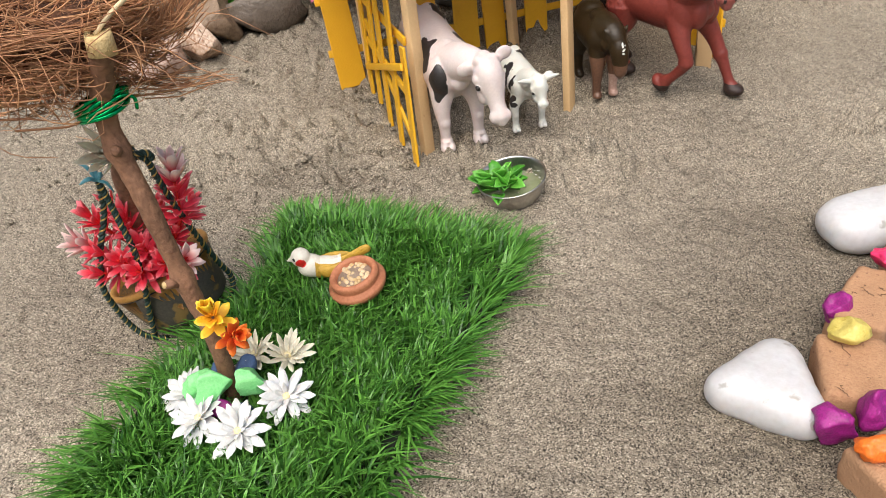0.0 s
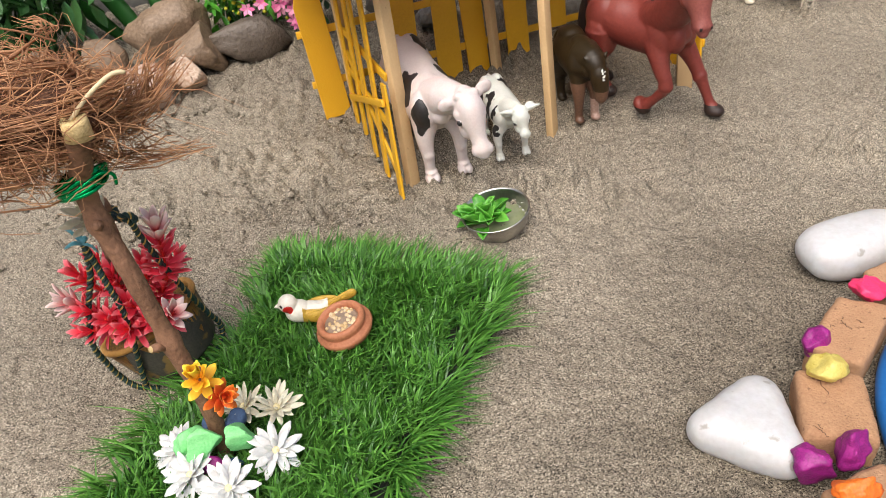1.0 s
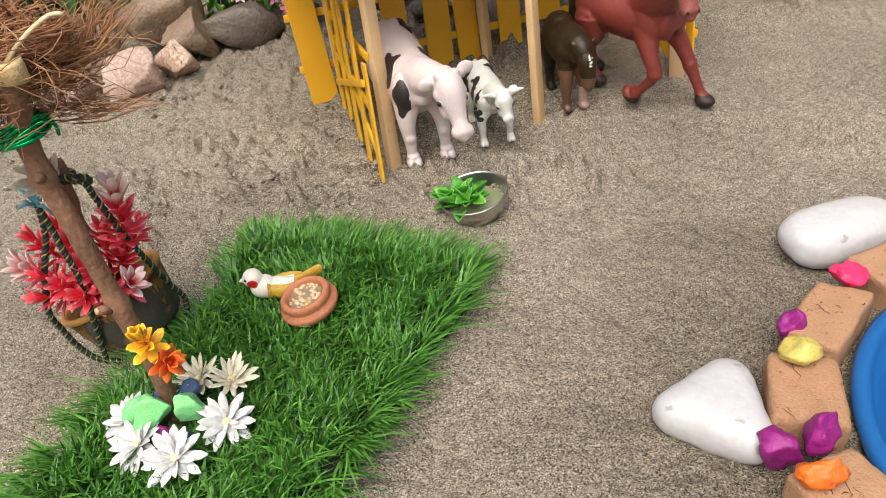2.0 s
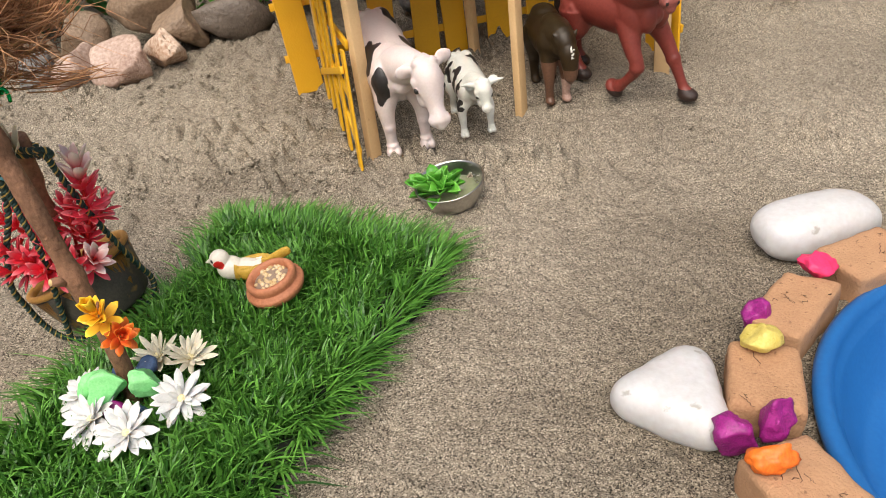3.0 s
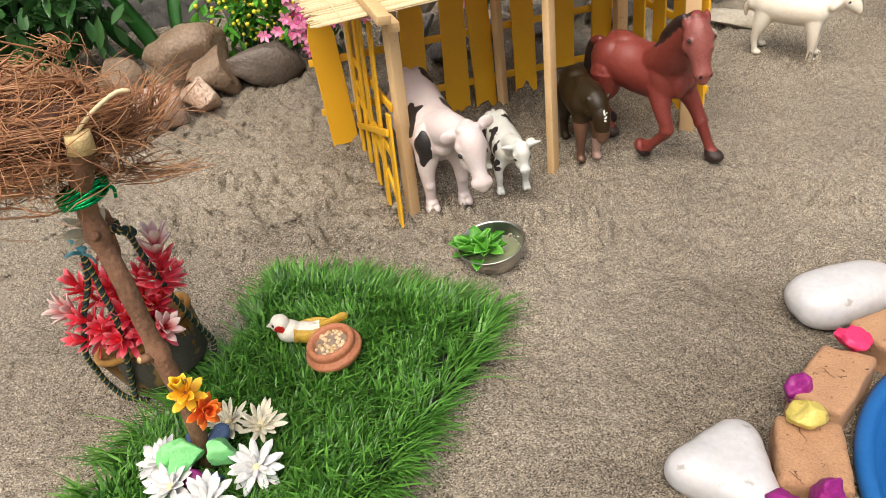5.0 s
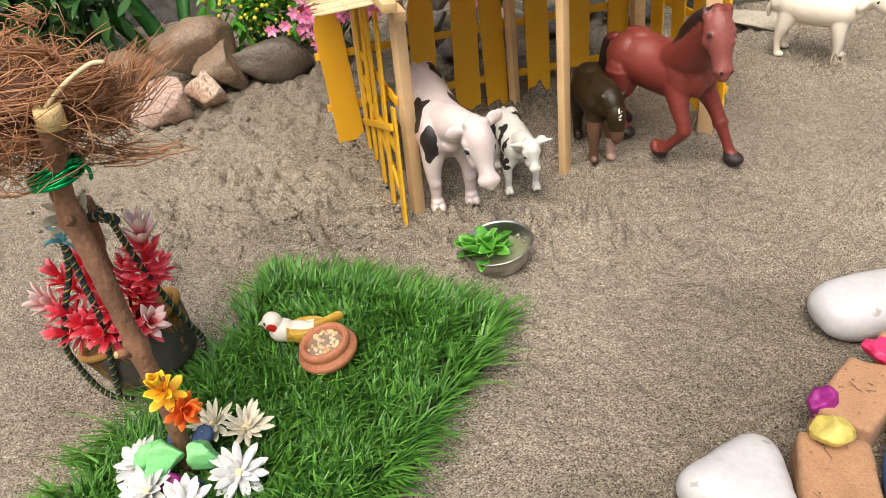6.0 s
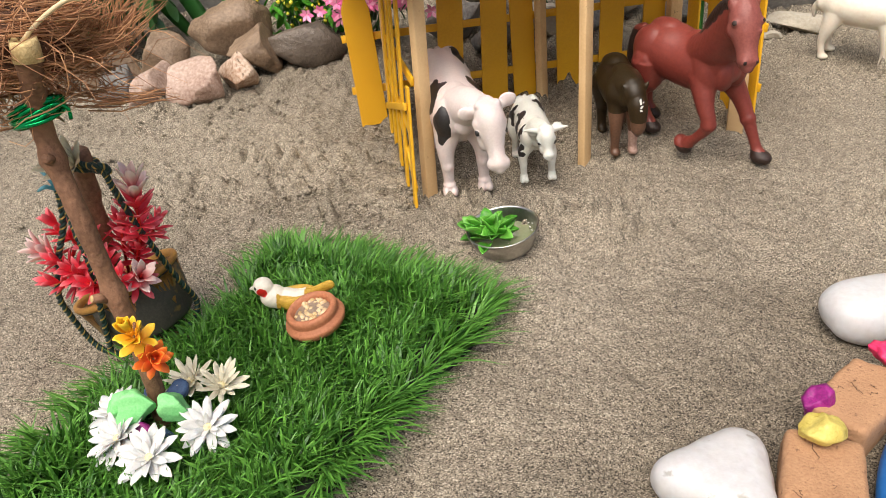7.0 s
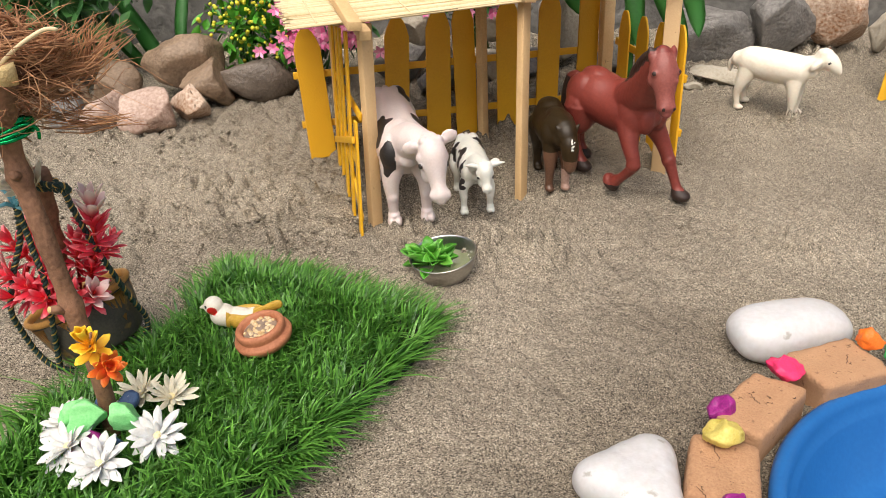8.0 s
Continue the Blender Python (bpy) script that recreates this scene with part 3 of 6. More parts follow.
def inside(x, y, poly):
    hit = False
    for (x0, y0), (x1, y1) in zip(poly, poly[1:] + poly[:1]):
        if (y0 > y) != (y1 > y) and x < (x1 - x0) * (y - y0) / (y1 - y0) + x0:
            hit = not hit
    return hit


def build_turf():
    turf = thing("turf_mat", pose(0, 0, 0), "patch of green artificial grass laid on the sand", "artificial grass")
    bm = bmesh.new()
    top = [bm.verts.new((x, y, gz(x, y) + 0.0045)) for x, y in TURF_EDGE]
    low = [bm.verts.new((x, y, gz(x, y) - 0.004)) for x, y in TURF_EDGE]
    bm.faces.new(top)
    for i in range(len(top)):
        j = (i + 1) % len(top)
        bm.faces.new((top[i], low[i], low[j], top[j]))
    part("backing", bm, BACKING, turf, "black woven backing", smooth=False)
    rnd = random.Random(5)
    verts, faces = [], []
    cx, cy = -0.1, 0.42
    tufts = 0
    while tufts < 3500:
        x, y = rnd.uniform(-0.26, 0.07), rnd.uniform(0.265, 0.58)
        if not inside(x, y, TURF_EDGE):
            continue
        if noise.noise(Vector((x * 38, y * 38, 2))) < (-0.12 if x > 0.0 else -0.34):
            if rnd.random() < 0.8:
                continue
        seam = abs((x - 0.048) * 0.894 - (y - 0.49) * 0.447 + 0.018)
        if seam < 0.0055 and noise.noise(Vector((x * 60, y * 60, 5))) > -0.15 and rnd.random() < 0.8:
            continue
        tufts += 1
        if math.hypot(x + 0.148, y - 0.372) < 0.018:
            continue
        lean_a = noise.noise(Vector((x * 20, y * 20, 9))) * 5 + rnd.gauss(0, 0.8)
        edge = not (inside(x + (x - cx) * 0.09, y + (y - cy) * 0.09, TURF_EDGE))
        for _ in range(6):
            h = rnd.uniform(0.014, 0.031) * (0.95 if edge else 1)
            a = lean_a + rnd.gauss(0, 0.9)
            lean = abs(rnd.gauss(0.5, 0.45)) + (0.55 if edge else 0)
            if edge:
                a = math.atan2(y - cy, x - cx) + rnd.gauss(0, 0.55)
            bx, by = x + rnd.gauss(0, 0.0014), y + rnd.gauss(0, 0.0014)
            bz = gz(bx, by) + 0.004
            dx, dy = math.cos(a), math.sin(a)
            wa = a + math.pi / 2 + rnd.gauss(0, 0.5)
            w = rnd.uniform(0.00065, 0.0012)
            wx, wy = math.cos(wa) * w, math.sin(wa) * w
            i0 = len(verts)
            for u, k in ((0, 1), (0.4, 1), (0.78, 0.8)):
                o = h * lean * u * u
                z = h * u * (1 - 0.3 * lean * u * 0.6)
                verts += [(bx + dx * o - wx * k, by + dy * o - wy * k, bz + z), (bx + dx * o + wx * k, by + dy * o + wy * k, bz + z)]
            o = h * lean * 1.1
            verts.append((bx + dx * o, by + dy * o, bz + h * (1 - 0.2 * lean)))
            faces += [(i0, i0 + 1, i0 + 3, i0 + 2), (i0 + 2, i0 + 3, i0 + 5, i0 + 4), (i0 + 4, i0 + 5, i0 + 6)]
    me = bpy.data.meshes.new("grass")
    me.from_pydata(verts, [], faces)
    me.materials.append(TURF)
    ob = new("grass", me)
    ob.parent = turf
    tagged(ob, kind="stuff")


build_turf()

# ---- flowers ----
DAISY = petal_mesh("petal", 0.0185, 0.0060, 0.002, 0.3, WHITEPETAL)
DAISY_CREAM = petal_mesh("petal", 0.0165, 0.0042, 0.006, 0.3, CREAMPETAL)
SPIKE_RED = petal_mesh("petal", 0.0165, 0.0054, 0.0015, 0.3, REDPETAL)
SPIKE_PALE = petal_mesh("petal", 0.0185, 0.0066, 0.0015, 0.3, PALEPETAL)
SPIKE_YELLOW = petal_mesh("petal", 0.0125, 0.0062, 0.003, 0.35, YELLOWPETAL)
SPIKE_ORANGE = petal_mesh("petal", 0.0125, 0.0058, 0.002, 0.3, ORANGEPETAL)


def build_daisy(m, petal, label, seed, layers=((11, 4, 1.0), (9, 22, 0.86), (6, 46, 0.6)), name="daisy"):
    rnd = random.Random(seed)
    d = thing(name, m, label, "flower", "white flowers at the stick's foot")
    bm = bmesh.new()
    ball(bm, (0, 0, 0.001), (0.0028, 0.0028, 0.0022), sub=2)
    part("flower_centre", bm, CREAMEYE, d)
    for n, tilt, s in layers:
        for k in range(n):
            a = 360 * k / n + rnd.uniform(-9, 9) + tilt
            piece("petal", petal, d, pose(0, 0, 0.0005, 0, 0, a) @ pose(0.001, 0, 0, rnd.uniform(-18, 18), -tilt - rnd.uniform(-8, 8), 0) @ Matrix.Diagonal((s * rnd.uniform(0.88, 1.08),) * 3 + (1,)))
    return d


def facing(x, y, z, tx=0.0, ty=0.0):
    """A flower's pose: its face tilted from straight up towards +x and +y by degrees."""
    return pose(x, y, z, -ty, tx, 0)


for k, (x, y, z, tx, ty, kind) in enumerate([
    (-0.1325, 0.334, -0.0235, 2, -34, 0), (-0.1065, 0.3575, -0.020, 14, -38, 0), (-0.159, 0.349, -0.0225, -12, -30, 0),
    (-0.171, 0.371, -0.022, -20, -16, 0), (-0.1085, 0.389, -0.012, 16, -22, 1), (-0.132, 0.397, -0.014, -6, -22, 1)]):
    build_daisy(facing(x, y, z, tx, ty), DAISY_CREAM if kind else DAISY, "cream thin-petalled artificial flower at the stick's foot" if kind else "white artificial daisy lying in the grass at the stick's foot", 60 + k)


def spike(parent, m, petal, tip, rows, seed, scale=1.0):
    """A flower spike: rings of petals up a short stem, as pieces under parent."""
    rnd = random.Random(seed)
    for r in range(rows):
        n = 6 if r < rows - 1 else 5
        for k in range(n):
            up = 6 + 56 * r / max(1, rows - 1)
            me = tip if r >= rows - 2 else petal
            piece("petal", me, parent, m @ pose(0, 0, 0.0075 * r * scale, 0, 0, 360 * k / n + 31 * r + rnd.uniform(-10, 10)) @ pose(0.001, 0, 0, rnd.uniform(-14, 14), -up - rnd.uniform(-9, 9), 0) @ Matrix.Diagonal((scale * rnd.uniform(0.9, 1.08),) * 3 + (1,)))


# ---- flower pot with cord, behind the stick ----
POT_AXIS = Vector((-0.39, -0.03, 1.0)).normalized()


def build_pot():
    q = POT_AXIS.to_track_quat("Z", "Y").to_matrix().to_4x4()
    m = Matrix.Translation((-0.198, 0.485, -0.0215)) @ q @ Matrix.Scale(0.92, 4)
    pot = thing("flower_pot", m, "small dark painted pot with ochre rim, leaning on the sand", "flower pot")
    bm = bmesh.new()
    lathe(bm, [(0.001, 0.0), (0.032, 0.0), (0.0348, 0.003), (0.0395, 0.022), (0.0420, 0.036), (0.0425, 0.0415)], 56)
    part("body", bm, POTBODY, pot)
    bm = bmesh.new()
    lathe(bm, [(0.0425, 0.0415), (0.0442, 0.0422), (0.0450, 0.0445), (0.0444, 0.0468), (0.0425, 0.0476), (0.0405, 0.0465), (0.040, 0.043), (0.040, 0.034), (0.001, 0.034)], 56)
    part("rim", bm, POTRIM, pot, "ochre painted rim")
    for k in range(7):
        a0 = 2 * math.pi * (k + 0.3) / 7
        bm = bmesh.new()
        rows = []
        for i in range(6):
            u = i / 5
            z = 0.0405 - 0.026 * u
            r = 0.0346 + 0.0079 * z / 0.0415 + 0.0006
            half = 0.28 * (1 - u) + 0.004
            rows.append([bm.verts.new((r * math.cos(a0 + half * s), r * math.sin(a0 + half * s), z)) for s in (-1, -0.5, 0, 0.5, 1)])
        for a, b in zip(rows, rows[1:]):
            for i in range(4):
                bm.faces.new((a[i], a[i + 1], b[i + 1], b[i]))
        bmesh.ops.solidify(bm, geom=list(bm.faces), thickness=0.0009)
        part("painted_point", bm, POTRIM, pot, "ochre painted triangle")
    return m


POT = build_pot()


def build_bouquet():
    b = thing("red_flowers", pose(0, 0, 0), "red artificial flowers with pale pink tips, standing in the pot", "flowers")
    c = POT @ Vector((0, 0, 0.036))
    spikes = [(-0.1740, 0.452, 0.066, 8, -10, 6, 1.0), (-0.2430, 0.460, 0.058, -30, -12, 4, 0.9), (-0.2281, 0.462, 0.062, -14, -10, 4, 0.9), (-0.2460, 0.450, 0.048, -52, -16, 4, 0.9), (-0.2340, 0.442, 0.045, -30, -34, 3, 0.9),
              (-0.2350, 0.439, 0.034, -50, -40, 3, 0.9), (-0.2185, 0.438, 0.040, -10, -48, 3, 0.95), (-0.2155, 0.455, 0.054, -6, -20, 4, 0.95), (-0.2036, 0.445, 0.044, 4, -36, 3, 0.95), (-0.1965, 0.462, 0.054, 10, -8, 4, 0.9),
              (-0.2068, 0.438, 0.032, 2, -56, 3, 0.95), (-0.1890, 0.441, 0.034, 20, -46, 3, 0.9), (-0.1830, 0.452, 0.027, 44, -34, 3, 0.95), (-0.1892, 0.465, 0.040, 26, -14, 3, 0.9), (-0.1750, 0.475, 0.058, 30, 4, 3, 0.8)]
    for k, (x, y, z, tx, ty, rows, s) in enumerate(spikes):
        if k:
            x, z, s = -0.200 + (x + 0.204) * 0.68, 0.046 + (z - 0.046) * 0.85, s * 0.92
        m = facing(x, y, z, tx, ty)
        spike(b, m, SPIKE_RED, SPIKE_PALE if k in (0, 3, 12) else SPIKE_RED, rows, 90 + k, s)
        bm = bmesh.new()
        tube(bm, [c + (Vector((x, y, z)) - c) * 0.15, (Vector((x, y, z)) + c) / 2 + Vector((0, 0, 0.006)), Vector((x, y, z)), m @ Vector((0, 0, 0.0075 * rows * s))], [0.0012, 0.0012, 0.0012, 0.0007], 6)
        part("stem", bm, HENRED, b)


build_bouquet()


def twisted_cord(name, pts, parent, r=0.00125, turns_per_m=150):
    """Two dark strands and a gold thread wound round one another."""
    length = sum((Vector(b) - Vector(a)).length for a, b in zip(pts, pts[1:]))
    n = max(24, int(length * turns_per_m * 8))
    line = curve_through(pts, n)
    for s, (col, rad, words) in enumerate(((ROPE, r, ""), (ROPE, r, ""), (GOLD, r * 0.5, "gold thread wound into the cord"))):
        strand = []
        for i, p in enumerate(line):
            d = (line[min(i + 1, n)] - line[max(i - 1, 0)]).normalized()
            a = Vector((0.3, 1, 0.2))
            e = (a - d * a.dot(d)).normalized()
            f = d.cross(e)
            ang = 2 * math.pi * turns_per_m * length * i / n + s * math.pi * (1 if s < 2 else 0.75)
            k = r * 0.85 if s < 2 else r * 1.35
            strand.append(p + e * math.cos(ang) * k + f * math.sin(ang) * k)
        bm = bmesh.new()
        tube(bm, strand, rad, 6)
        part("strand" if s < 2 else "gold_strand", bm, col, parent, words)


def build_pot_stick():
    st = thing("short_stick", pose(0, 0, 0), "short bark-covered stick standing in the flower pot", "stick")
    bm = bmesh.new()
    line = curve_through([(-0.213, 0.472, 0.012), (-0.2089, 0.462, 0.060), (-0.2050, 0.455, 0.089), (-0.2015, 0.449, 0.112), (-0.1985, 0.445, 0.128)], 14)
    tube(bm, [p + Vector((noise.noise(p * 90), noise.noise(p * 90 + Vector((5, 5, 5))), 0)) * 0.001 for p in line], [0.0068 + 0.0006 * math.sin(i * 1.7) for i in range(15)], 12)
    part("stem", bm, BARK, st)
    cord = thing("cord", pose(0, 0, 0), "dark green and gold twisted cord slung round the pot", "cord")
    twisted_cord("right", [(-0.1960, 0.4365, 0.122), (-0.1785, 0.432, 0.1178), (-0.1768, 0.437, 0.1042), (-0.1743, 0.450, 0.0733), (-0.1720, 0.465, 0.0448), (-0.1668, 0.478, 0.0163), (-0.1635, 0.487, -0.0014), (-0.1655, 0.484, -0.0146), (-0.1740, 0.470, -0.0250)], cord)
    twisted_cord("left", [(-0.2103, 0.430, 0.1079), (-0.2087, 0.432, 0.0925), (-0.2051, 0.430, 0.0749), (-0.2032, 0.432, 0.0527), (-0.2065, 0.436, 0.0260), (-0.2135, 0.445, -0.0021), (-0.2176, 0.451, -0.0229)], cord)
    twisted_cord("slack", [(-0.2097, 0.430, 0.1052), (-0.2166, 0.436, 0.0816), (-0.2271, 0.436, 0.0557), (-0.2330, 0.434, 0.0296), (-0.2345, 0.443, 0.0076), (-0.2323, 0.450, -0.0119), (-0.2243, 0.452, -0.0241), (-0.2114, 0.455, -0.0303)], cord)
    ring = Vector((-0.2010, 0.447, 0.117))
    twisted_cord("turns", [ring + Vector((0.0095 * math.cos(a), 0.0095 * math.sin(a), 0.0004 * a - 0.004 * math.cos(a))) for a in [i * 0.6 for i in range(23)]], cord)
    twisted_cord("tail", [(-0.184, 0.434, 0.118), (-0.180, 0.430, 0.122), (-0.174, 0.430, 0.121), (-0.1735, 0.431, 0.117)], cord)
    bow = thing("teal_bow", pose(0, 0, 0), "shiny teal ribbon bow tied at the cord's knot", "ribbon")
    for k in range(7):
        rnd = random.Random(k)
        bm = bmesh.new()
        p = Vector((-0.2095, 0.428, 0.1075))
        end = p + Vector((rnd.uniform(-0.014, 0.006), rnd.uniform(-0.006, 0.006), rnd.uniform(-0.012, 0.02)))
        tube(bm, curve_through([p, (p + end) / 2 + Vector((0.003, -0.004, 0.004)), end], 6), [0.0005, 0.001, 0.0013, 0.0014, 0.0012, 0.0009, 0.0003], 8, 0.35)
        part("loop", bm, TEAL, bow)
    build_daisy(facing(-0.1975, 0.434, 0.1220, -14, -62) @ Matrix.Scale(1.25, 4), DAISY_CREAM, "cream artificial flower tied to the short stick's top", 71, ((9, 28, 1.0), (8, 46, 0.9), (5, 66, 0.7)), "cream_flower")


build_pot_stick()

# ---- tall stick with its coir roof ----
STICK_LINE = [(-0.1475, 0.378, -0.052), (-0.1455, 0.377, -0.015), (-0.1462, 0.3738, 0.020), (-0.1525, 0.3736, 0.056), (-0.1550, 0.3715, 0.080), (-0.1590, 0.3690, 0.115), (-0.1645, 0.3695, 0.142), (-0.1640, 0.3660, 0.164), (-0.1550, 0.3550, 0.184), (-0.1460, 0.3440, 0.202)]


def build_stick():
    st = thing("tall_stick", pose(0, 0, 0), "brown bark-covered stick standing upright in the grass", "stick")
    n = 46
    line = curve_through(STICK_LINE, n)
    bm = bmesh.new()
    radii = []
    for i, p in enumerate(line):
        u = i / n
        knob = 0.0030 * math.exp(-((u - 0.36) / 0.025) ** 2) + 0.0022 * math.exp(-((u - 0.68) / 0.02) ** 2)
        radii.append(0.0050 + 0.0010 * u + 0.6 * knob + 0.0005 * noise.noise(p * 120))
    rings = tube(bm, line, radii, 20)
    for ring in rings:
        for v in ring:
            v.co += Vector((noise.noise(v.co * 160), noise.noise(v.co * 160 + Vector((9, 0, 0))), 0)) * 0.0008
    part("stem", bm, BARK, st)
    bm = bmesh.new()
    top = line[-1]
    tube(bm, [top - Vector((0, 0, 0.004)), top + Vector((0.0004, -0.0004, 0.0035)), top + Vector((0.0008, -0.001, 0.0060))], [0.0066, 0.0064, 0.0058], 18)
    for v in bm.verts:
        if v.co.z > top.z + 0.0045:
            v.co.z += 0.0040 * noise.noise(v.co * 300)
    part("cut_end", bm, CUTWOOD, st, "pale cut end of the wood")
    for u, a, ln in ((0.36, -2.2, 0.006), (0.68, -1.3, 0.004), (0.12, 0.4, 0.003)):
        bm = bmesh.new()
        p = line[int(u * n)]
        d = Vector((math.cos(a), math.sin(a), 0.35))
        tube(bm, [p + d * 0.005, p + d * (0.007 + ln * 0.5), p + d * (0.007 + ln)], [0.0034, 0.0028, 0.0022], 9)
        part("twig_stub", bm, BARK, st)
    bm = bmesh.new()
    p = line[int(0.36 * n)]
    d = Vector((math.cos(-2.2), math.sin(-2.2), 0.35))
    tube(bm, [p + d * 0.0128, p + d * 0.0134], [0.0022, 0.0019], 9)
    part("stub_end", bm, CUTWOOD, st)
    return line


LINE = build_stick()


def build_wire():
    w = thing("green_wire", pose(0, 0, 0), "shiny green metallic wire wound round the stick's top and the coir", "wire")
    c = LINE[37]
    for k in range(5):
        bm = bmesh.new()
        pts = []
        for i in range(33):
            a = 2 * math.pi * i / 32
            pts.append((c.x - 0.001 + (0.0125 + 0.0003 * k) * math.cos(a), c.y + 0.002 + 0.0122 * math.sin(a), c.z + 0.001 + 0.0021 * (k - 2) + 0.0042 * math.cos(a) + 0.0012 * math.sin(2 * a + k)))
        tube(bm, pts, 0.0012, 7)
        part("turn", bm, WIRE, w)
    bm = bmesh.new()
    tube(bm, curve_through([(c.x + 0.007, c.y - 0.006, c.z + 0.004), (c.x + 0.013, c.y - 0.004, c.z + 0.006), (c.x + 0.0165, c.y, c.z + 0.003), (c.x + 0.0155, c.y + 0.002, c.z - 0.003)], 10), 0.001, 7)
    part("wire_end", bm, WIRE, w)


build_wire()


def build_coir():
    nest = thing("coir_roof", pose(0, 0, 0), "tangled brown coconut fibre bundle tied on the stick's top", "coconut fibre")
    rnd = random.Random(11)
    c = Vector((-0.197, 0.375, 0.204))
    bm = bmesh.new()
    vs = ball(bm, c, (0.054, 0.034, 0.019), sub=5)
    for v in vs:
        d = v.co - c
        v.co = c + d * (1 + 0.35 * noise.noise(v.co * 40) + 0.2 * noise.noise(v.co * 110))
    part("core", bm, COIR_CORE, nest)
    verts_bm = bmesh.new()

    def fibre(pts, r):
        tube(verts_bm, pts, [r] * (len(pts) - 1) + [r * 0.4], 4, caps=False)

    for k in range(1500):
        a = rnd.uniform(0, 2 * math.pi)
        rr = math.sqrt(rnd.random()) * 1.02
        p = c + Vector((0.058 * rr * math.cos(a), 0.040 * rr * math.sin(a), rnd.gauss(0, 0.0155) * (1.2 - 0.6 * rr)))
        flow = Vector((rnd.gauss(0.8, 0.7), rnd.gauss(0.1, 0.6), rnd.gauss(0, 0.3)))
        if rnd.random() < 0.5:
            flow = Vector((-math.sin(a), math.cos(a) * 0.6, rnd.gauss(0, 0.25)))
        flow.normalize()
        step = rnd.uniform(0.004, 0.0095)
        turn = Vector((rnd.gauss(0, 1), rnd.gauss(0, 1), rnd.gauss(0, 1))) * 0.28
        pts = [p]
        for _ in range(6):
            flow = (flow + flow.cross(turn) + Vector((rnd.gauss(0, 0.16), rnd.gauss(0, 0.16), rnd.gauss(0, 0.12)))).normalized()
            q = pts[-1] + flow * step
            out = Vector(((q.x - c.x) / 0.07, (q.y - c.y) / 0.05, (q.z - c.z) / 0.03))
            if out.length > 1:
                flow = (flow - out * 0.5).normalized()
            pts.append(q)
        fibre(pts, rnd.uniform(0.00012, 0.00036))
    for k in range(230):
        a = rnd.uniform(0, 2 * math.pi)
        rr = rnd.uniform(0.5, 1.0)
        p = c + Vector((0.05 * rr * math.cos(a), 0.036 * rr * math.sin(a), rnd.gauss(0.002, 0.015)))
        flow = Vector((-math.sin(a), math.cos(a) * 0.6, rnd.gauss(0, 0.3))).normalized() * rnd.choice((-1, 1))
        lock = [p + flow * 0.008 * i + Vector((-math.cos(a), -math.sin(a), 0)) * 0.0016 * i * i * rnd.uniform(0.2, 1) for i in range(5)]
        fibre(lock, rnd.uniform(0.0005, 0.0011))
    # combed bundles that wrap round the stick
    for k in range(95):
        a0, sweep = rnd.uniform(0, 2 * math.pi), rnd.uniform(0.7, 1.7) * rnd.choice((-1, 1))
        rr, z0, dz = rnd.uniform(0.55, 1.12), rnd.gauss(0.001, 0.0125), rnd.gauss(0, 0.006)
        for _ in range(16):
            dr, oz, da = rnd.gauss(0, 0.05), rnd.gauss(0, 0.0016), rnd.gauss(0, 0.12)
            fibre([c + Vector((0.062 * (rr + dr + 0.1 * (u - 0.5) * dz / 0.006) * math.cos(a0 + da + sweep * u), 0.042 * (rr + dr) * math.sin(a0 + da + sweep * u), z0 + oz + dz * u + 0.0008 * rnd.gauss(0, 1))) for u in (0, 0.17, 0.34, 0.5, 0.67, 0.84, 1)], rnd.uniform(0.00016, 0.00042))
    # a frayed lock that stands off towards the open side, and low stray strands
    for k in range(85):
        s = Vector((-0.140, 0.385, 0.196)) + Vector((rnd.gauss(0, 0.008), rnd.gauss(0, 0.008), rnd.gauss(0, 0.005)))
        e = Vector((-0.114, 0.392, 0.220)) + Vector((rnd.gauss(0, 0.010), rnd.gauss(0, 0.010), rnd.gauss(0, 0.007)))
        fibre([s, s.lerp(e, 0.4) + Vector((0.004, 0, -0.003)), s.lerp(e, 0.75) + Vector((rnd.gauss(0, 0.003), 0, rnd.gauss(0, 0.002))), e], rnd.uniform(0.00016, 0.00036))
    for k in range(30):
        s = Vector((-0.15, 0.38, 0.176)) + Vector((rnd.gauss(0, 0.012), rnd.gauss(0, 0.006), rnd.gauss(0, 0.004)))
        e = Vector((-0.108, 0.392, 0.174)) + Vector((rnd.gauss(-0.006, 0.012), rnd.gauss(0, 0.008), rnd.gauss(0, 0.0045)))
        fibre([s, s.lerp(e, 0.35) + Vector((0, 0, -0.003)), s.lerp(e, 0.7) + Vector((0, 0, rnd.gauss(-0.002, 0.002))), e], rnd.uniform(0.00016, 0.0004))
    for k in range(60):
        a = rnd.uniform(0, 2 * math.pi)
        s = c + Vector((0.06 * math.cos(a), 0.04 * math.sin(a), rnd.gauss(0, 0.008)))
        d = Vector((math.cos(a), math.sin(a) * 0.6, rnd.gauss(-0.1, 0.7)))
        ln = rnd.uniform(0.02, 0.06)
        fibre([s, s + d * ln * 0.4 + Vector((0, 0, 0.004)), s + d * ln * 0.8, s + d * ln + Vector((rnd.gauss(0, 0.01), 0, rnd.gauss(-0.008, 0.006)))], 0.0002)
    ob = part("fibres", verts_bm, COIR, nest)
    tagged(ob, kind="stuff")
    bm = bmesh.new()
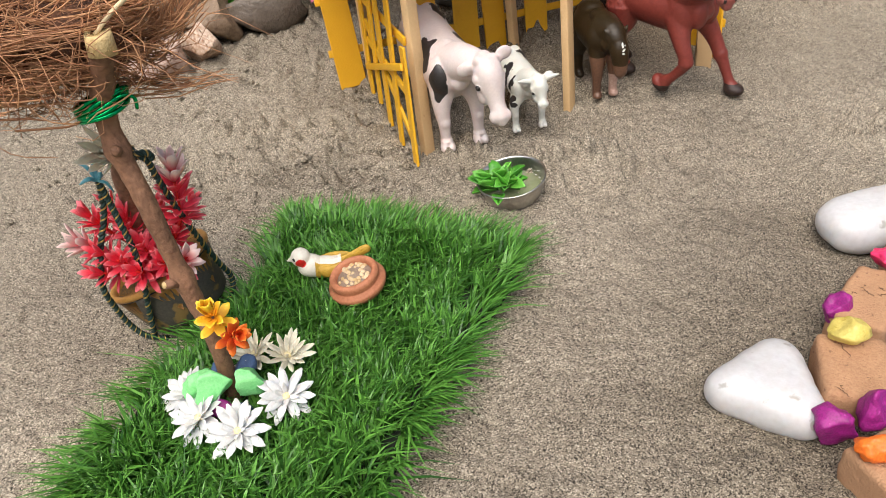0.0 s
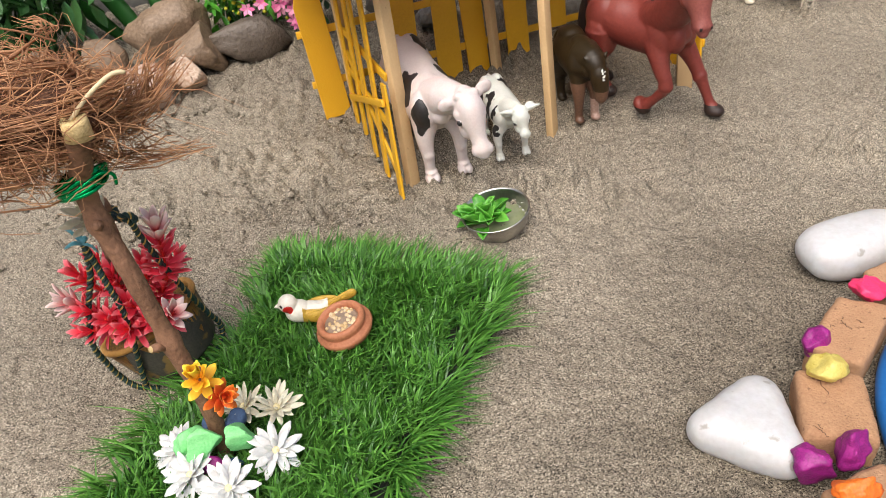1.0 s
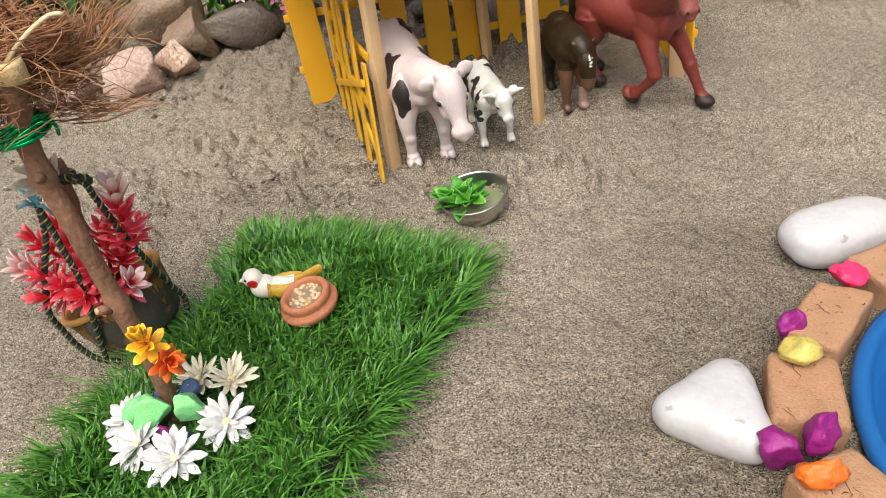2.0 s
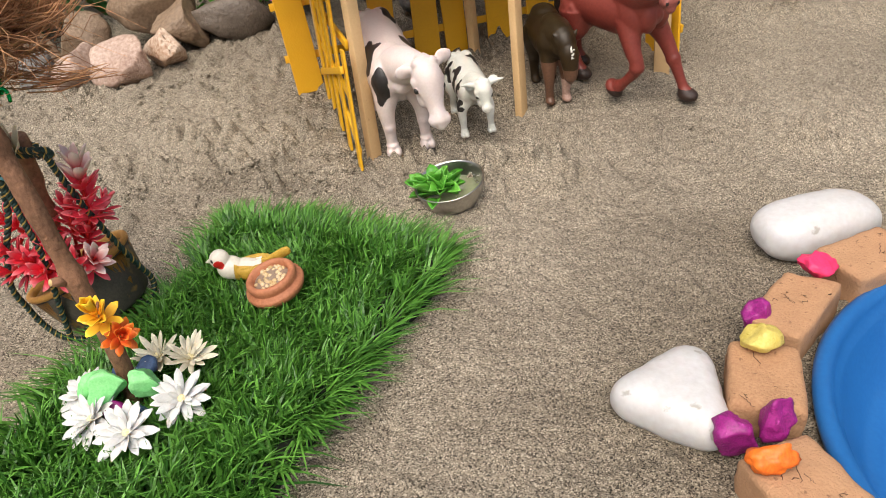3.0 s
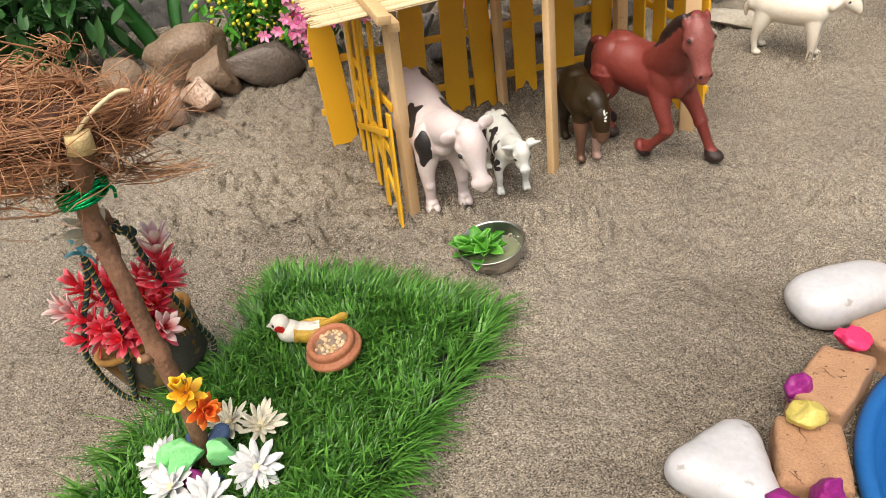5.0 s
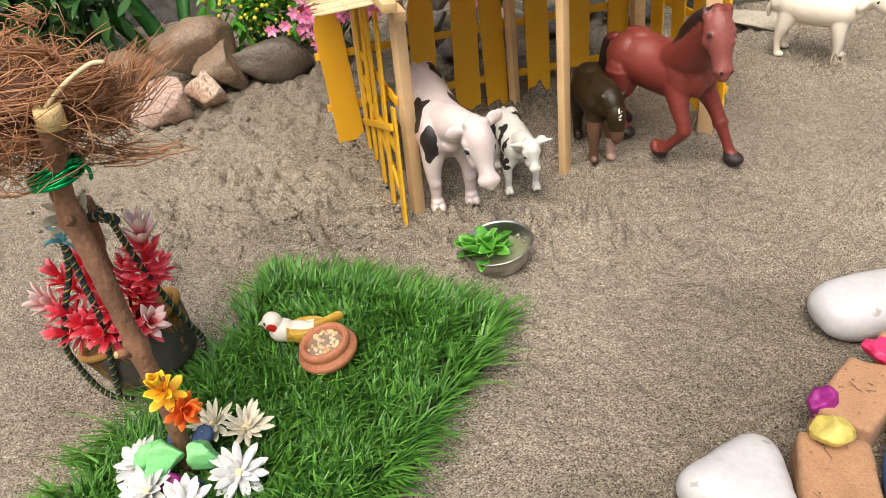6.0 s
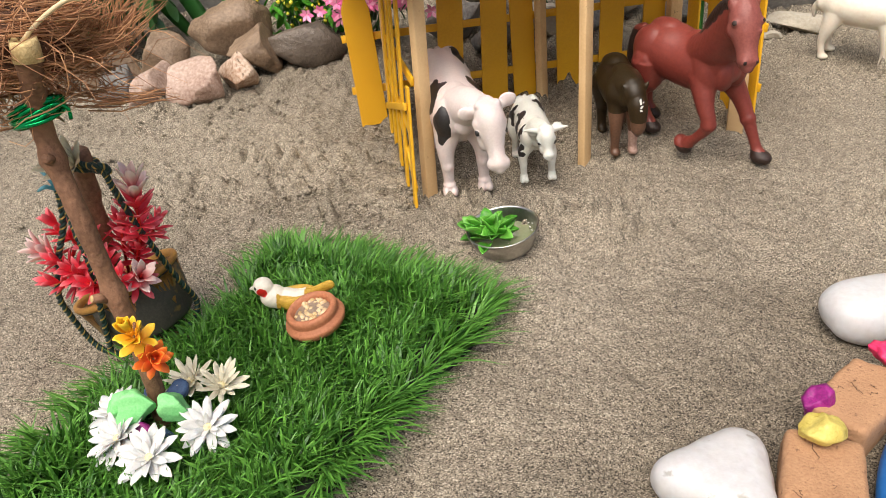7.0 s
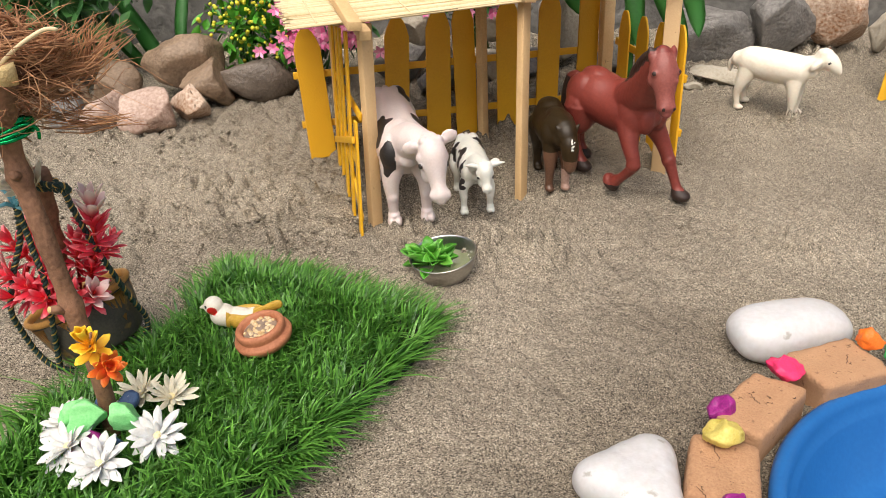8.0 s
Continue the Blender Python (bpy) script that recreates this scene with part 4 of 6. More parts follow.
    tube(bm, curve_through([(-0.1475, 0.345, 0.207), (-0.138, 0.349, 0.216), (-0.126, 0.353, 0.2235), (-0.1195, 0.355, 0.2235)], 10), [0.0011] * 10 + [0.0006], 8)
    part("pale_strand", bm, STRAW, nest, "pale stiff straw strand")


build_coir()


def build_stick_flower():
    f = thing("orange_flower", pose(0, 0, 0), "yellow and orange artificial flower tucked against the tall stick", "flower")
    bm = bmesh.new()
    tube(bm, [(-0.145, 0.366, 0.030), (-0.138, 0.358, 0.038), (-0.133, 0.353, 0.054)], [0.001, 0.0012, 0.001], 6)
    part("stem", bm, BARK, f)
    spike(f, facing(-0.1350, 0.356, 0.040, 4, -34), SPIKE_YELLOW, SPIKE_YELLOW, 3, 131, 0.95)
    spike(f, facing(-0.1290, 0.355, 0.0290, 46, -44), SPIKE_ORANGE, SPIKE_ORANGE, 3, 132, 0.85)


build_stick_flower()


def build_foot():
    for k, (x, y, z, r) in enumerate([(-0.150, 0.3625, -0.010, (0.0125, 0.0085, 0.0105)), (-0.1285, 0.3655, -0.011, (0.0085, 0.0075, 0.0105)), (-0.161, 0.370, -0.011, (0.009, 0.0075, 0.0095))]):
        ob = new("mint_stone", rock_mesh("mint_stone", r, 200 + k, MINT, cuts=9, rough=0.15, sub=4, lo=0.4, hi=0.8))
        ob.matrix_basis = pose(x, y - 0.003, z + 0.001, 12, 10 * k, 25 * k) @ Matrix.Scale(1.25, 4)
        tagged(ob, "mint green painted stone at the stick's foot", "painted stone", "painted stones at the stick")
    ob = new("pink_stone", rock_mesh("pink_stone", (0.008, 0.006, 0.007), 211, MAGENTASTONE, sub=3))
    ob.matrix_basis = pose(-0.147, 0.3525, -0.021)
    tagged(ob, "pink painted stone under the white flowers", "painted stone", "painted stones at the stick")
    for k, (x, y, z, r) in enumerate([(-0.136, 0.354, -0.022, (0.012, 0.008, 0.008)), (-0.134, 0.382, -0.008, (0.0105, 0.008, 0.0095)), (-0.152, 0.385, -0.012, (0.009, 0.008, 0.011))]):
        ob = new("blue_stone", rock_mesh("blue_stone", r, 220 + k, NAVY, sub=3))
        ob.matrix_basis = pose(x, y, z - 0.003, 0, 0, 40 * k) @ Matrix.Scale(0.78, 4)
        tagged(ob, "dark blue painted stone wedged at the stick's foot", "painted stone", "painted stones at the stick")


build_foot()

# ---- feeding things ----


def build_bowl():
    m = on_sand(0.0705, 0.5985, 0, -0.0045) @ pose(0, 0, 0.001, 2, -7, 0)
    bowl = thing("steel_bowl", m, "small steel bowl of water on the sand, holding green leaves", "bowl")
    bm = bmesh.new()
    lathe(bm, [(0.0005, 0.0), (0.016, 0.0), (0.021, 0.002), (0.0262, 0.009), (0.0292, 0.018), (0.0305, 0.0235), (0.0313, 0.0242), (0.0315, 0.0252), (0.0305, 0.0256), (0.0296, 0.0242),
               (0.0282, 0.018), (0.0252, 0.0098), (0.0205, 0.0036), (0.0155, 0.0016), (0.0005, 0.0016)], 56)
    part("shell", bm, STEEL, bowl)
    bm = bmesh.new()
    lathe(bm, [(0.0005, 0.0122), (0.0262, 0.0122), (0.0262, 0.0112), (0.0005, 0.0112)], 48)
    part("water", bm, GLASSWATER, bowl, "shallow cloudy water")
    rnd = random.Random(3)
    for k in range(7):
        bm = bmesh.new()
        a, r = rnd.uniform(-0.5, 0.9), rnd.uniform(0.024, 0.0275)
        ball(bm, (r * math.cos(a), r * math.sin(a), rnd.uniform(0.014, 0.019)), rnd.uniform(0.0006, 0.0011), sub=2)
        part("droplet", bm, STEEL, bowl)
    leaf = petal_mesh("leaf", 0.029, 0.0140, 0.004, 0.5, LEAF, 6, 0.8)
    sprig = thing("leaf_sprig", m, "fresh bright green leafy sprig lying in the steel bowl", "leaves")
    c = Vector((-0.009, -0.004, 0.0155))
    for k in range(26):
        a = 360 * k / 26 * 3.3 + rnd.uniform(-20, 20)
        up = rnd.uniform(4, 62)
        x = c + Vector((rnd.gauss(0, 0.0035), rnd.gauss(0, 0.003), rnd.uniform(0.0, 0.006)))
        piece("leaf", leaf, sprig, pose(*x, 0, 0, a) @ pose(0.001, 0, 0, rnd.uniform(-35, 35), -up, 0) @ Matrix.Diagonal((rnd.uniform(0.6, 0.95),) * 3 + (1,)))
    for k in range(5):
        piece("leaf", leaf, sprig, pose(-0.017, 0.001 + 0.003 * k - 0.006, 0.020, 0, 0, 150 + 22 * k) @ pose(0, 0, 0, rnd.uniform(-30, 30), -rnd.uniform(15, 50), 0) @ Matrix.Diagonal((0.85, 0.85, 0.85, 1)))
    bm = bmesh.new()
    tube(bm, [(0.006, -0.004, 0.0135), (-0.002, -0.002, 0.0155), (-0.012, -0.001, 0.0185)], [0.0018, 0.0018, 0.001], 8)
    part("stalk", bm, LEAF, sprig, "pale green stalk")


build_bowl()


def build_dish():
    x, y = -0.064, 0.4685
    m = on_sand(x, y, 0, 0.0235) @ pose(0, 0, 0, 4, -10, 0)
    dish = thing("clay_dish", m, "little terracotta dish full of grain, resting in the grass", "dish")
    bm = bmesh.new()
    lathe(bm, [(0.0005, 0), (0.0165, 0), (0.0205, 0.002), (0.0222, 0.006), (0.0215, 0.0085), (0.0182, 0.0095), (0.0180, 0.0106), (0.0188, 0.0126), (0.0186, 0.0155), (0.0170, 0.0172), (0.0150, 0.0170), (0.0138, 0.0148), (0.0135, 0.010), (0.0005, 0.010)], 48)
    part("body", bm, TERRA, dish)
    bm = bmesh.new()
    vs = ball(bm, (0, 0, 0.0122), (0.0136, 0.0136, 0.0026), sub=3)
    part("mash", bm, PORRIDGE, dish, "wet brown mash")
    rnd = random.Random(8)
    bm = bmesh.new()
    ball(bm, (0, 0, 0), (0.0020, 0.0017, 0.0014), sub=2)
    seed = mesh_from("grain", bm, SEED)
    for k in range(64):
        a, r = rnd.uniform(0, 2 * math.pi), 0.0122 * math.sqrt(rnd.random())
        if -0.006 < r * math.cos(a) - 0.004 < 0.006 and abs(r * math.sin(a)) < 0.006 and k % 3:
            continue
        piece("grain", seed, dish, pose(r * math.cos(a), r * math.sin(a), 0.0142 - 0.001 * (r / 0.013) ** 2, rnd.uniform(0, 90), rnd.uniform(0, 90), rnd.uniform(0, 360)) @ Matrix.Diagonal((rnd.uniform(0.7, 1.2),) * 3 + (1,)))


build_dish()


def build_hen():
    """A painted toy hen, about 5 cm long, head towards -x."""
    m = on_sand(-0.0905, 0.489, 186, 0.0235) @ pose(0, 0, 0, 0, -8, 0) @ Matrix.Scale(1.08, 4)
    bm = bmesh.new()
    tube(bm, curve_through([(-0.013, 0, 0.009), (-0.002, 0, 0.0075), (0.009, 0, 0.0085), (0.015, 0, 0.0135), (0.0185, 0, 0.0175)], 16), [0.003, 0.0048, 0.0064, 0.0073, 0.0078, 0.008, 0.0079, 0.0077, 0.0073, 0.0068, 0.0064, 0.006, 0.0057, 0.0055, 0.0053, 0.0048, 0.0035], 14)
    ball(bm, (0.0172, 0, 0.0172), 0.0068)
    ball(bm, (0.0105, 0, 0.0095), (0.0095, 0.0082, 0.0085))
    tube(bm, [(0.021, 0, 0.0165), (0.0245, 0, 0.0155), (0.0268, 0, 0.0145)], [0.0026, 0.0016, 0.0004], 8)
    tube(bm, curve_through([(-0.008, 0, 0.0105), (-0.017, 0.001, 0.0155), (-0.027, 0.002, 0.0215), (-0.031, 0.002, 0.0235)], 10), [0.0042, 0.004, 0.0036, 0.0034, 0.0034, 0.0036, 0.0038, 0.0038, 0.0034, 0.0026, 0.0012], 10, 0.55)
    for s in (-1, 1):
        tube(bm, curve_through([(0.006, s * 0.0066, 0.0095), (-0.003, s * 0.0078, 0.0085), (-0.013, s * 0.0062, 0.0115), (-0.018, s * 0.004, 0.0145)], 8), [0.0015, 0.0034, 0.0048, 0.0054, 0.0054, 0.0048, 0.0038, 0.0026, 0.0008], 10, 0.5)

    def paint(p, n):
        if abs(p.y) > 0.0015 and (Vector((p.x, 0, p.z)) - Vector((0.0172, 0, 0.0158))).length < 0.0036 and abs(n.y) > 0.45:
            return 1
        for s in (-1, 1):
            if (p - Vector((0.0212, s * 0.0042, 0.0182))).length < 0.0014:
                return 3
        if p.x < -0.0105 or (p.x < 0.0075 and abs(p.y) > 0.0050 and p.z < 0.0165):
            return 2
        return 0

    ob = new("toy_hen", mesh_from("toy_hen", bm, HENWHITE, HENRED, HENYELLOW, TOYBLACK))
    ob.matrix_basis = m
    bake(ob, 0.00055, 3, paint)
    tagged(ob, "white toy hen with red cheek, yellow wings, sitting in grass", "toy hen")


build_hen()

# ---- toy animals, each one moulded piece ----


def limb(bm, pts, radii, seg=12):
    n = 4 * (len(pts) - 1)
    line = curve_through(pts, n)
    rr = curve_through([(r, 0, 0) for r in radii], n)
    tube(bm, line, [max(0.0004, v.x) for v in rr], seg * 2)
    for p, r in ((pts[0], radii[0]), (pts[-1], radii[-1])):
        if r > 0.0015:
            ball(bm, p, r * 0.98, sub=2)


def toy(name, bm, mats, place, voxel, paint, label, category, scale=1.0, smooth=4):
    ob = new(name, mesh_from(name, bm, *mats))
    bake(ob, voxel, smooth, paint)
    ob.matrix_basis = place @ pose(0, 0, 0.002) @ Matrix.Scale(scale, 4)
    return tagged(ob, label, category, "toy farm animals")


def cow_form(head_side=0.006, horn=False, drop=0.0, wide=1.0, rear=-0.084, hl=0.92, hs=1.0):
    bm = bmesh.new()
    limb(bm, [(rear, 0, 0.080), (rear + 0.010, 0, 0.079), (rear * 0.45, 0, 0.074), (0.0, 0, 0.071), (0.03, 0, 0.073), (0.046, 0, 0.074), (0.056, 0, 0.073)], [0.012, 0.0215, 0.0255, 0.0280, 0.0275, 0.0215, 0.010], 22)
    for s in (-1, 1):
        ball(bm, (rear + 0.014, s * 0.010, 0.090), (0.015, 0.011, 0.011))
        ball(bm, (0.042, s * 0.013, 0.074), (0.017, 0.014, 0.021))
        ball(bm, (rear + 0.022, s * 0.013, 0.074), (0.020, 0.014, 0.022))
    ball(bm, (0.030, 0, 0.092), (0.022, 0.012, 0.010))
    h = Vector((0.085, head_side, 0.097 - drop))
    limb(bm, [(0.030, 0, 0.078), (0.056, head_side * 0.35, 0.092 - drop * 0.4), h - Vector((0.006, 0, 0.000))], [0.0215, 0.0175, 0.0125], 16)
    first = len(bm.verts)
    limb(bm, [h + Vector((-0.007, 0, 0.006)), h + Vector((0.003, 0.0005, 0.000)), h + Vector((0.010, 0.001, -0.012)) * hl, h + Vector((0.019, 0.002, -0.027)) * hl, h + Vector((0.026, 0.0028, -0.038)) * hl, h + Vector((0.0275, 0.003, -0.041)) * hl], [0.010, 0.0132, 0.0120, 0.0076, 0.0078, 0.006], 18)
    for s in (-1, 1):
        ball(bm, h + Vector((0.0255, 0.0028 + s * 0.0042, -0.0372)) * hl, (0.0066, 0.0064, 0.0062), (0, 50, 0))
        ball(bm, h + Vector((0.006, s * 0.006, -0.019)), (0.010, 0.0055, 0.009), (0, 50, 0))
        ball(bm, h + Vector((0.0055, s * 0.0105, -0.004)), (0.0062, 0.0048, 0.0055))
        limb(bm, [h + Vector((-0.003, s * 0.010, 0.005)), h + Vector((-0.006, s * 0.017, 0.0065 + s * 0.003)), h + Vector((-0.0068, s * 0.0240, 0.006 + s * 0.006))], [0.0036, 0.005, 0.0026], 10)
        ball(bm, h + Vector((-0.0045, s * 0.0185, 0.0066 + s * 0.004)), (0.003, 0.0078, 0.0066))
        ball(bm, h + Vector((0.0, s * 0.0068, 0.010)), (0.005, 0.005, 0.0048))
        ball(bm, h + Vector((0.0105, s * 0.0122, -0.0095)), (0.0032, 0.0022, 0.003))
        if horn:
            limb(bm, [h + Vector((-0.002, s * 0.010, 0.006)), h + Vector((-0.002, s * 0.022, 0.008)), h + Vector((0.002, s * 0.035, 0.011))], [0.005, 0.004, 0.0012], 10)
    for v in list(bm.verts)[first:]:
        v.co = h + (v.co - h) * hs
    for s in (-1, 1):
        y = s * 0.0165 * wide
        limb(bm, [(0.042, s * 0.013, 0.064), (0.047, y, 0.046), (0.0495, y, 0.028), (0.050, y, 0.013), (0.051, y, 0.006)], [0.0145, 0.0090, 0.0062, 0.0052, 0.0062], 12)
        ball(bm, (0.0500, y, 0.030), (0.0070, 0.0066, 0.008))
        for k in (-1, 1):
            ball(bm, (0.0545, y + k * 0.0034, 0.0042), (0.0085, 0.0042, 0.0052))
        ball(bm, (0.0515, y, 0.0105), (0.0070, 0.0066, 0.003))
        rx = rear + (0.036 if s < 0 else 0.020)
        limb(bm, [(rear + 0.020, s * 0.012, 0.070), (rx - 0.006, y, 0.050), (rx, y, 0.034), (rx - 0.005, y, 0.016), (rx - 0.003, y, 0.006)], [0.0185, 0.0130, 0.0068, 0.0056, 0.0064], 12)
        for k in (-1, 1):
            ball(bm, (rx + 0.001, y + k * 0.003, 0.0042), (0.0085, 0.0042, 0.0052))
    ball(bm, (rear * 0.5, 0, 0.047), (0.013, 0.010, 0.008))
    limb(bm, [(rear - 0.001, 0, 0.094), (rear - 0.008, 0, 0.086), (rear - 0.010, 0, 0.064), (rear - 0.009, 0.002, 0.044), (rear - 0.009, 0.002, 0.030)], [0.004, 0.0032, 0.0024, 0.0034, 0.001], 8)
    return bm, h


def blot(p, c, r, k=0.0):
    q = Vector(((p.x - c[0]) / r[0], (p.y - c[1]) / r[1], (p.z - c[2]) / r[2]))
    return q.length < 1 + k * noise.noise(p * 90 + Vector(c) * 50)


def build_cow():
    bm, h = cow_form(0.0175, drop=0.004, wide=1.05, hs=1.02)

    def paint(p, n):
        if blot(p, (0.054, -0.020, 0.073), (0.011, 0.0085, 0.0195), 0.35) or blot(p, (0.014, -0.022, 0.088), (0.019, 0.014, 0.022), 0.6):
            return 1
        if blot(p, (0.008, 0.022, 0.090), (0.020, 0.0105, 0.010), 0.5) or blot(p, (-0.062, 0.018, 0.094), (0.011, 0.009, 0.012), 0.6) or blot(p, (0.028, 0.028, 0.062), (0.009, 0.012, 0.018), 0.5):
            return 1
        for s in (-1, 1):
            if (p - h - Vector((0.0115, s * 0.0128, -0.0095)) * 1.02).length < 0.0028:
                return 1
        return 0

    toy("toy_cow", bm, (TOYWHITE, TOYBLACK), on_sand(0.0205, 0.741, -77), 0.001, paint, "white toy cow with black patches, standing in the stall's front", "toy cow", 1.0, 5)


build_cow()


def build_calf():
    bm, h = cow_form(0.006, True, -0.002, 1.4, -0.070, 0.72)

    def paint(p, n):
        for c, r in (((0.048, -0.024, 0.062), (0.006, 0.012, 0.010)), ((0.038, -0.022, 0.080), (0.008, 0.010, 0.012)), ((0.012, -0.026, 0.075), (0.010, 0.014, 0.02)), ((0.0, -0.022, 0.092), (0.014, 0.012, 0.010)),
                     ((-0.035, 0.02, 0.085), (0.016, 0.012, 0.014)), ((0.048, -0.02, 0.05), (0.006, 0.012, 0.006)), ((-0.04, -0.02, 0.07), (0.012, 0.014, 0.016))):
            if blot(p, c, r, 0.9):
                return 1
        for s in (-1, 1):
            if (p - h - Vector((0.0115, s * 0.0128, -0.0095))).length < 0.003:
                return 1
        return 0

    toy("toy_calf", bm, (CALFWHITE, TOYBLACK), on_sand(0.097, 0.7375, -82), 0.0014, paint, "small white toy calf with black patches and horns, beside the cow", "toy calf", 0.6, 4)


build_calf()


def build_horse():
    bm = bmesh.new()
    limb(bm, [(-0.046, 0, 0.092), (-0.036, 0, 0.093), (-0.018, 0, 0.091), (0.004, 0, 0.088), (0.026, 0, 0.088), (0.044, -0.001, 0.090), (0.054, -0.001, 0.090)], [0.013, 0.0235, 0.0270, 0.0262, 0.0260, 0.0225, 0.012], 22)
    ball(bm, (0.020, 0, 0.109), (0.022, 0.010, 0.010))
    ball(bm, (0.046, -0.003, 0.098), (0.017, 0.018, 0.024))
    ball(bm, (-0.024, 0, 0.113), (0.018, 0.012, 0.008))
    for s in (-1, 1):
        ball(bm, (-0.030, s * 0.012, 0.092), (0.022, 0.016, 0.024))
        ball(bm, (0.038, s * 0.013, 0.090), (0.015, 0.013, 0.026), (0, -18, 0))
        ball(bm, (0.056, s * 0.009, 0.088), (0.009, 0.009, 0.015))
    poll = Vector((0.079, -0.028, 0.163))
    limb(bm, [(0.012, 0, 0.090), (0.044, -0.006, 0.114), (0.063, -0.017, 0.140), poll + Vector((-0.006, 0.003, -0.005))], [0.018, 0.0210, 0.0160, 0.0125], 20)
    d = Vector((0.62, -0.33, -1.28)).normalized()
    side = Vector((0.47, 0.88, 0)).normalized()
    limb(bm, [poll + d * -0.004, poll + d * 0.007, poll + d * 0.019, poll + d * 0.035, poll + d * 0.046, poll + d * 0.050], [0.009, 0.0128, 0.0126, 0.0088, 0.0084, 0.0055], 18)
    front = side.cross(d).normalized()
    if front.x < 0:
        front = -front
    for s in (-1, 1):
        ball(bm, poll + d * 0.018 + side * (s * 0.0088) - front * 0.003, (0.0068, 0.0055, 0.0085))
        ball(bm, poll + d * 0.014 + side * (s * 0.0112) + front * 0.0062, (0.0034, 0.0032, 0.003))
        ball(bm, poll + d * 0.026 + side * (s * 0.0072) + front * 0.005, (0.0022, 0.0020, 0.0085), (0, 25, 0))
        ball(bm, poll + d * 0.046 + side * (s * 0.0048) + front * 0.0042, (0.0034, 0.0032, 0.0038))
        limb(bm, [poll + side * (s * 0.0085), poll + side * (s * 0.0108) - d * 0.0065, poll + side * (s * 0.0115) - d * 0.0120], [0.0045, 0.0038, 0.0008], 10)
    # legs: near fore lifted, off fore reaching, hind pair walking
    legs = [
        ([(0.036, -0.013, 0.082), (0.048, -0.020, 0.060), (0.056, -0.021, 0.042), (0.045, -0.022, 0.025), (0.036, -0.022, 0.016)], [0.0140, 0.0086, 0.0066, 0.0050, 0.0062], (0.030, -0.022, 0.0120), (0, 40, 0)),
        ([(0.042, 0.012, 0.082), (0.057, 0.0180, 0.060), (0.069, 0.0195, 0.040), (0.080, 0.0205, 0.019), (0.085, 0.021, 0.009)], [0.0140, 0.0086, 0.0066, 0.0050, 0.0062], (0.089, 0.0215, 0.0056), (0, 0, 0)),
        ([(-0.030, -0.013, 0.080), (-0.030, -0.014, 0.060), (-0.042, -0.012, 0.042), (-0.034, -0.010, 0.020), (-0.028, -0.009, 0.009)], [0.020, 0.0138, 0.0078, 0.0060, 0.0068], (-0.025, -0.0085, 0.0056), (0, 0, 0)),
        ([(-0.034, 0.013, 0.080), (-0.040, 0.015, 0.060), (-0.056, 0.015, 0.042), (-0.056, 0.015, 0.020), (-0.051, 0.015, 0.009)], [0.020, 0.0138, 0.0078, 0.0060, 0.0068], (-0.048, 0.015, 0.0056), (0, 0, 0)),
    ]
    for pts, rr, hoof, rot in legs:
        limb(bm, pts, rr, 12)
        ball(bm, pts[2], rr[2] * 1.22, sub=2)
        ball(bm, pts[4], rr[4] * 1.15, sub=2)
        ball(bm, hoof, (0.0112, 0.0090, 0.0070), rot)
    # mane and tail
    limb(bm, [poll + Vector((-0.009, -0.002, 0.002)), (0.056, -0.020, 0.153), (0.040, -0.012, 0.135), (0.026, -0.005, 0.119)], [0.006, 0.0085, 0.0080, 0.003], 10)
    limb(bm, [poll + front * 0.005 - d * 0.004, poll + front * 0.0110 + d * 0.005, poll + front * 0.0112 + d * 0.012], [0.0032, 0.0028, 0.0008], 8)
    limb(bm, [(-0.054, 0, 0.104), (-0.063, 0, 0.097), (-0.068, 0.002, 0.072), (-0.066, 0.003, 0.048), (-0.064, 0.003, 0.036)], [0.005, 0.0060, 0.0072, 0.0065, 0.002], 10)
    mane = [Vector(v) for v in ((0.066, -0.031, 0.168), (0.058, -0.026, 0.160), (0.050, -0.021, 0.150), (0.042, -0.016, 0.140), (0.034, -0.010, 0.130))]

    def paint(p, n):
        for pts, rr, hoof, rot in legs:
            if (p - Vector(hoof)).length < 0.0125 and p.z < 0.0125:
                return 1
        if p.x < -0.0585 and p.z < 0.101 and abs(p.y) < 0.0105 and p.z > 0.03:
            return 1
        if any((p - c).length < 0.0105 for c in mane) and n.dot(Vector((-0.7, -0.3, 0.6))) > 0.1:
            return 1
        for s in (-1, 1):
            if (p - (poll + d * 0.014 + side * (s * 0.0128) + front * 0.0080)).length < 0.0021:
                return 1
            if (p - (poll + d * 0.0475 + side * (s * 0.0052) + front * 0.0072)).length < 0.0016:
                return 1
        if (p - poll).dot(d) > -0.004 and (p - poll - d * 0.03).dot(front) > -0.002 and (p - poll - d * 0.026).length < 0.032:
            return 2
        return 0

    toy("toy_horse", bm, (HORSERED, HORSEHAIR, HORSEFACE), on_sand(0.247, 0.782, -54), 0.0012, paint, "reddish-brown toy horse with dark hooves, striding out of the stall", "toy horse", 1.0, 7)


build_horse()


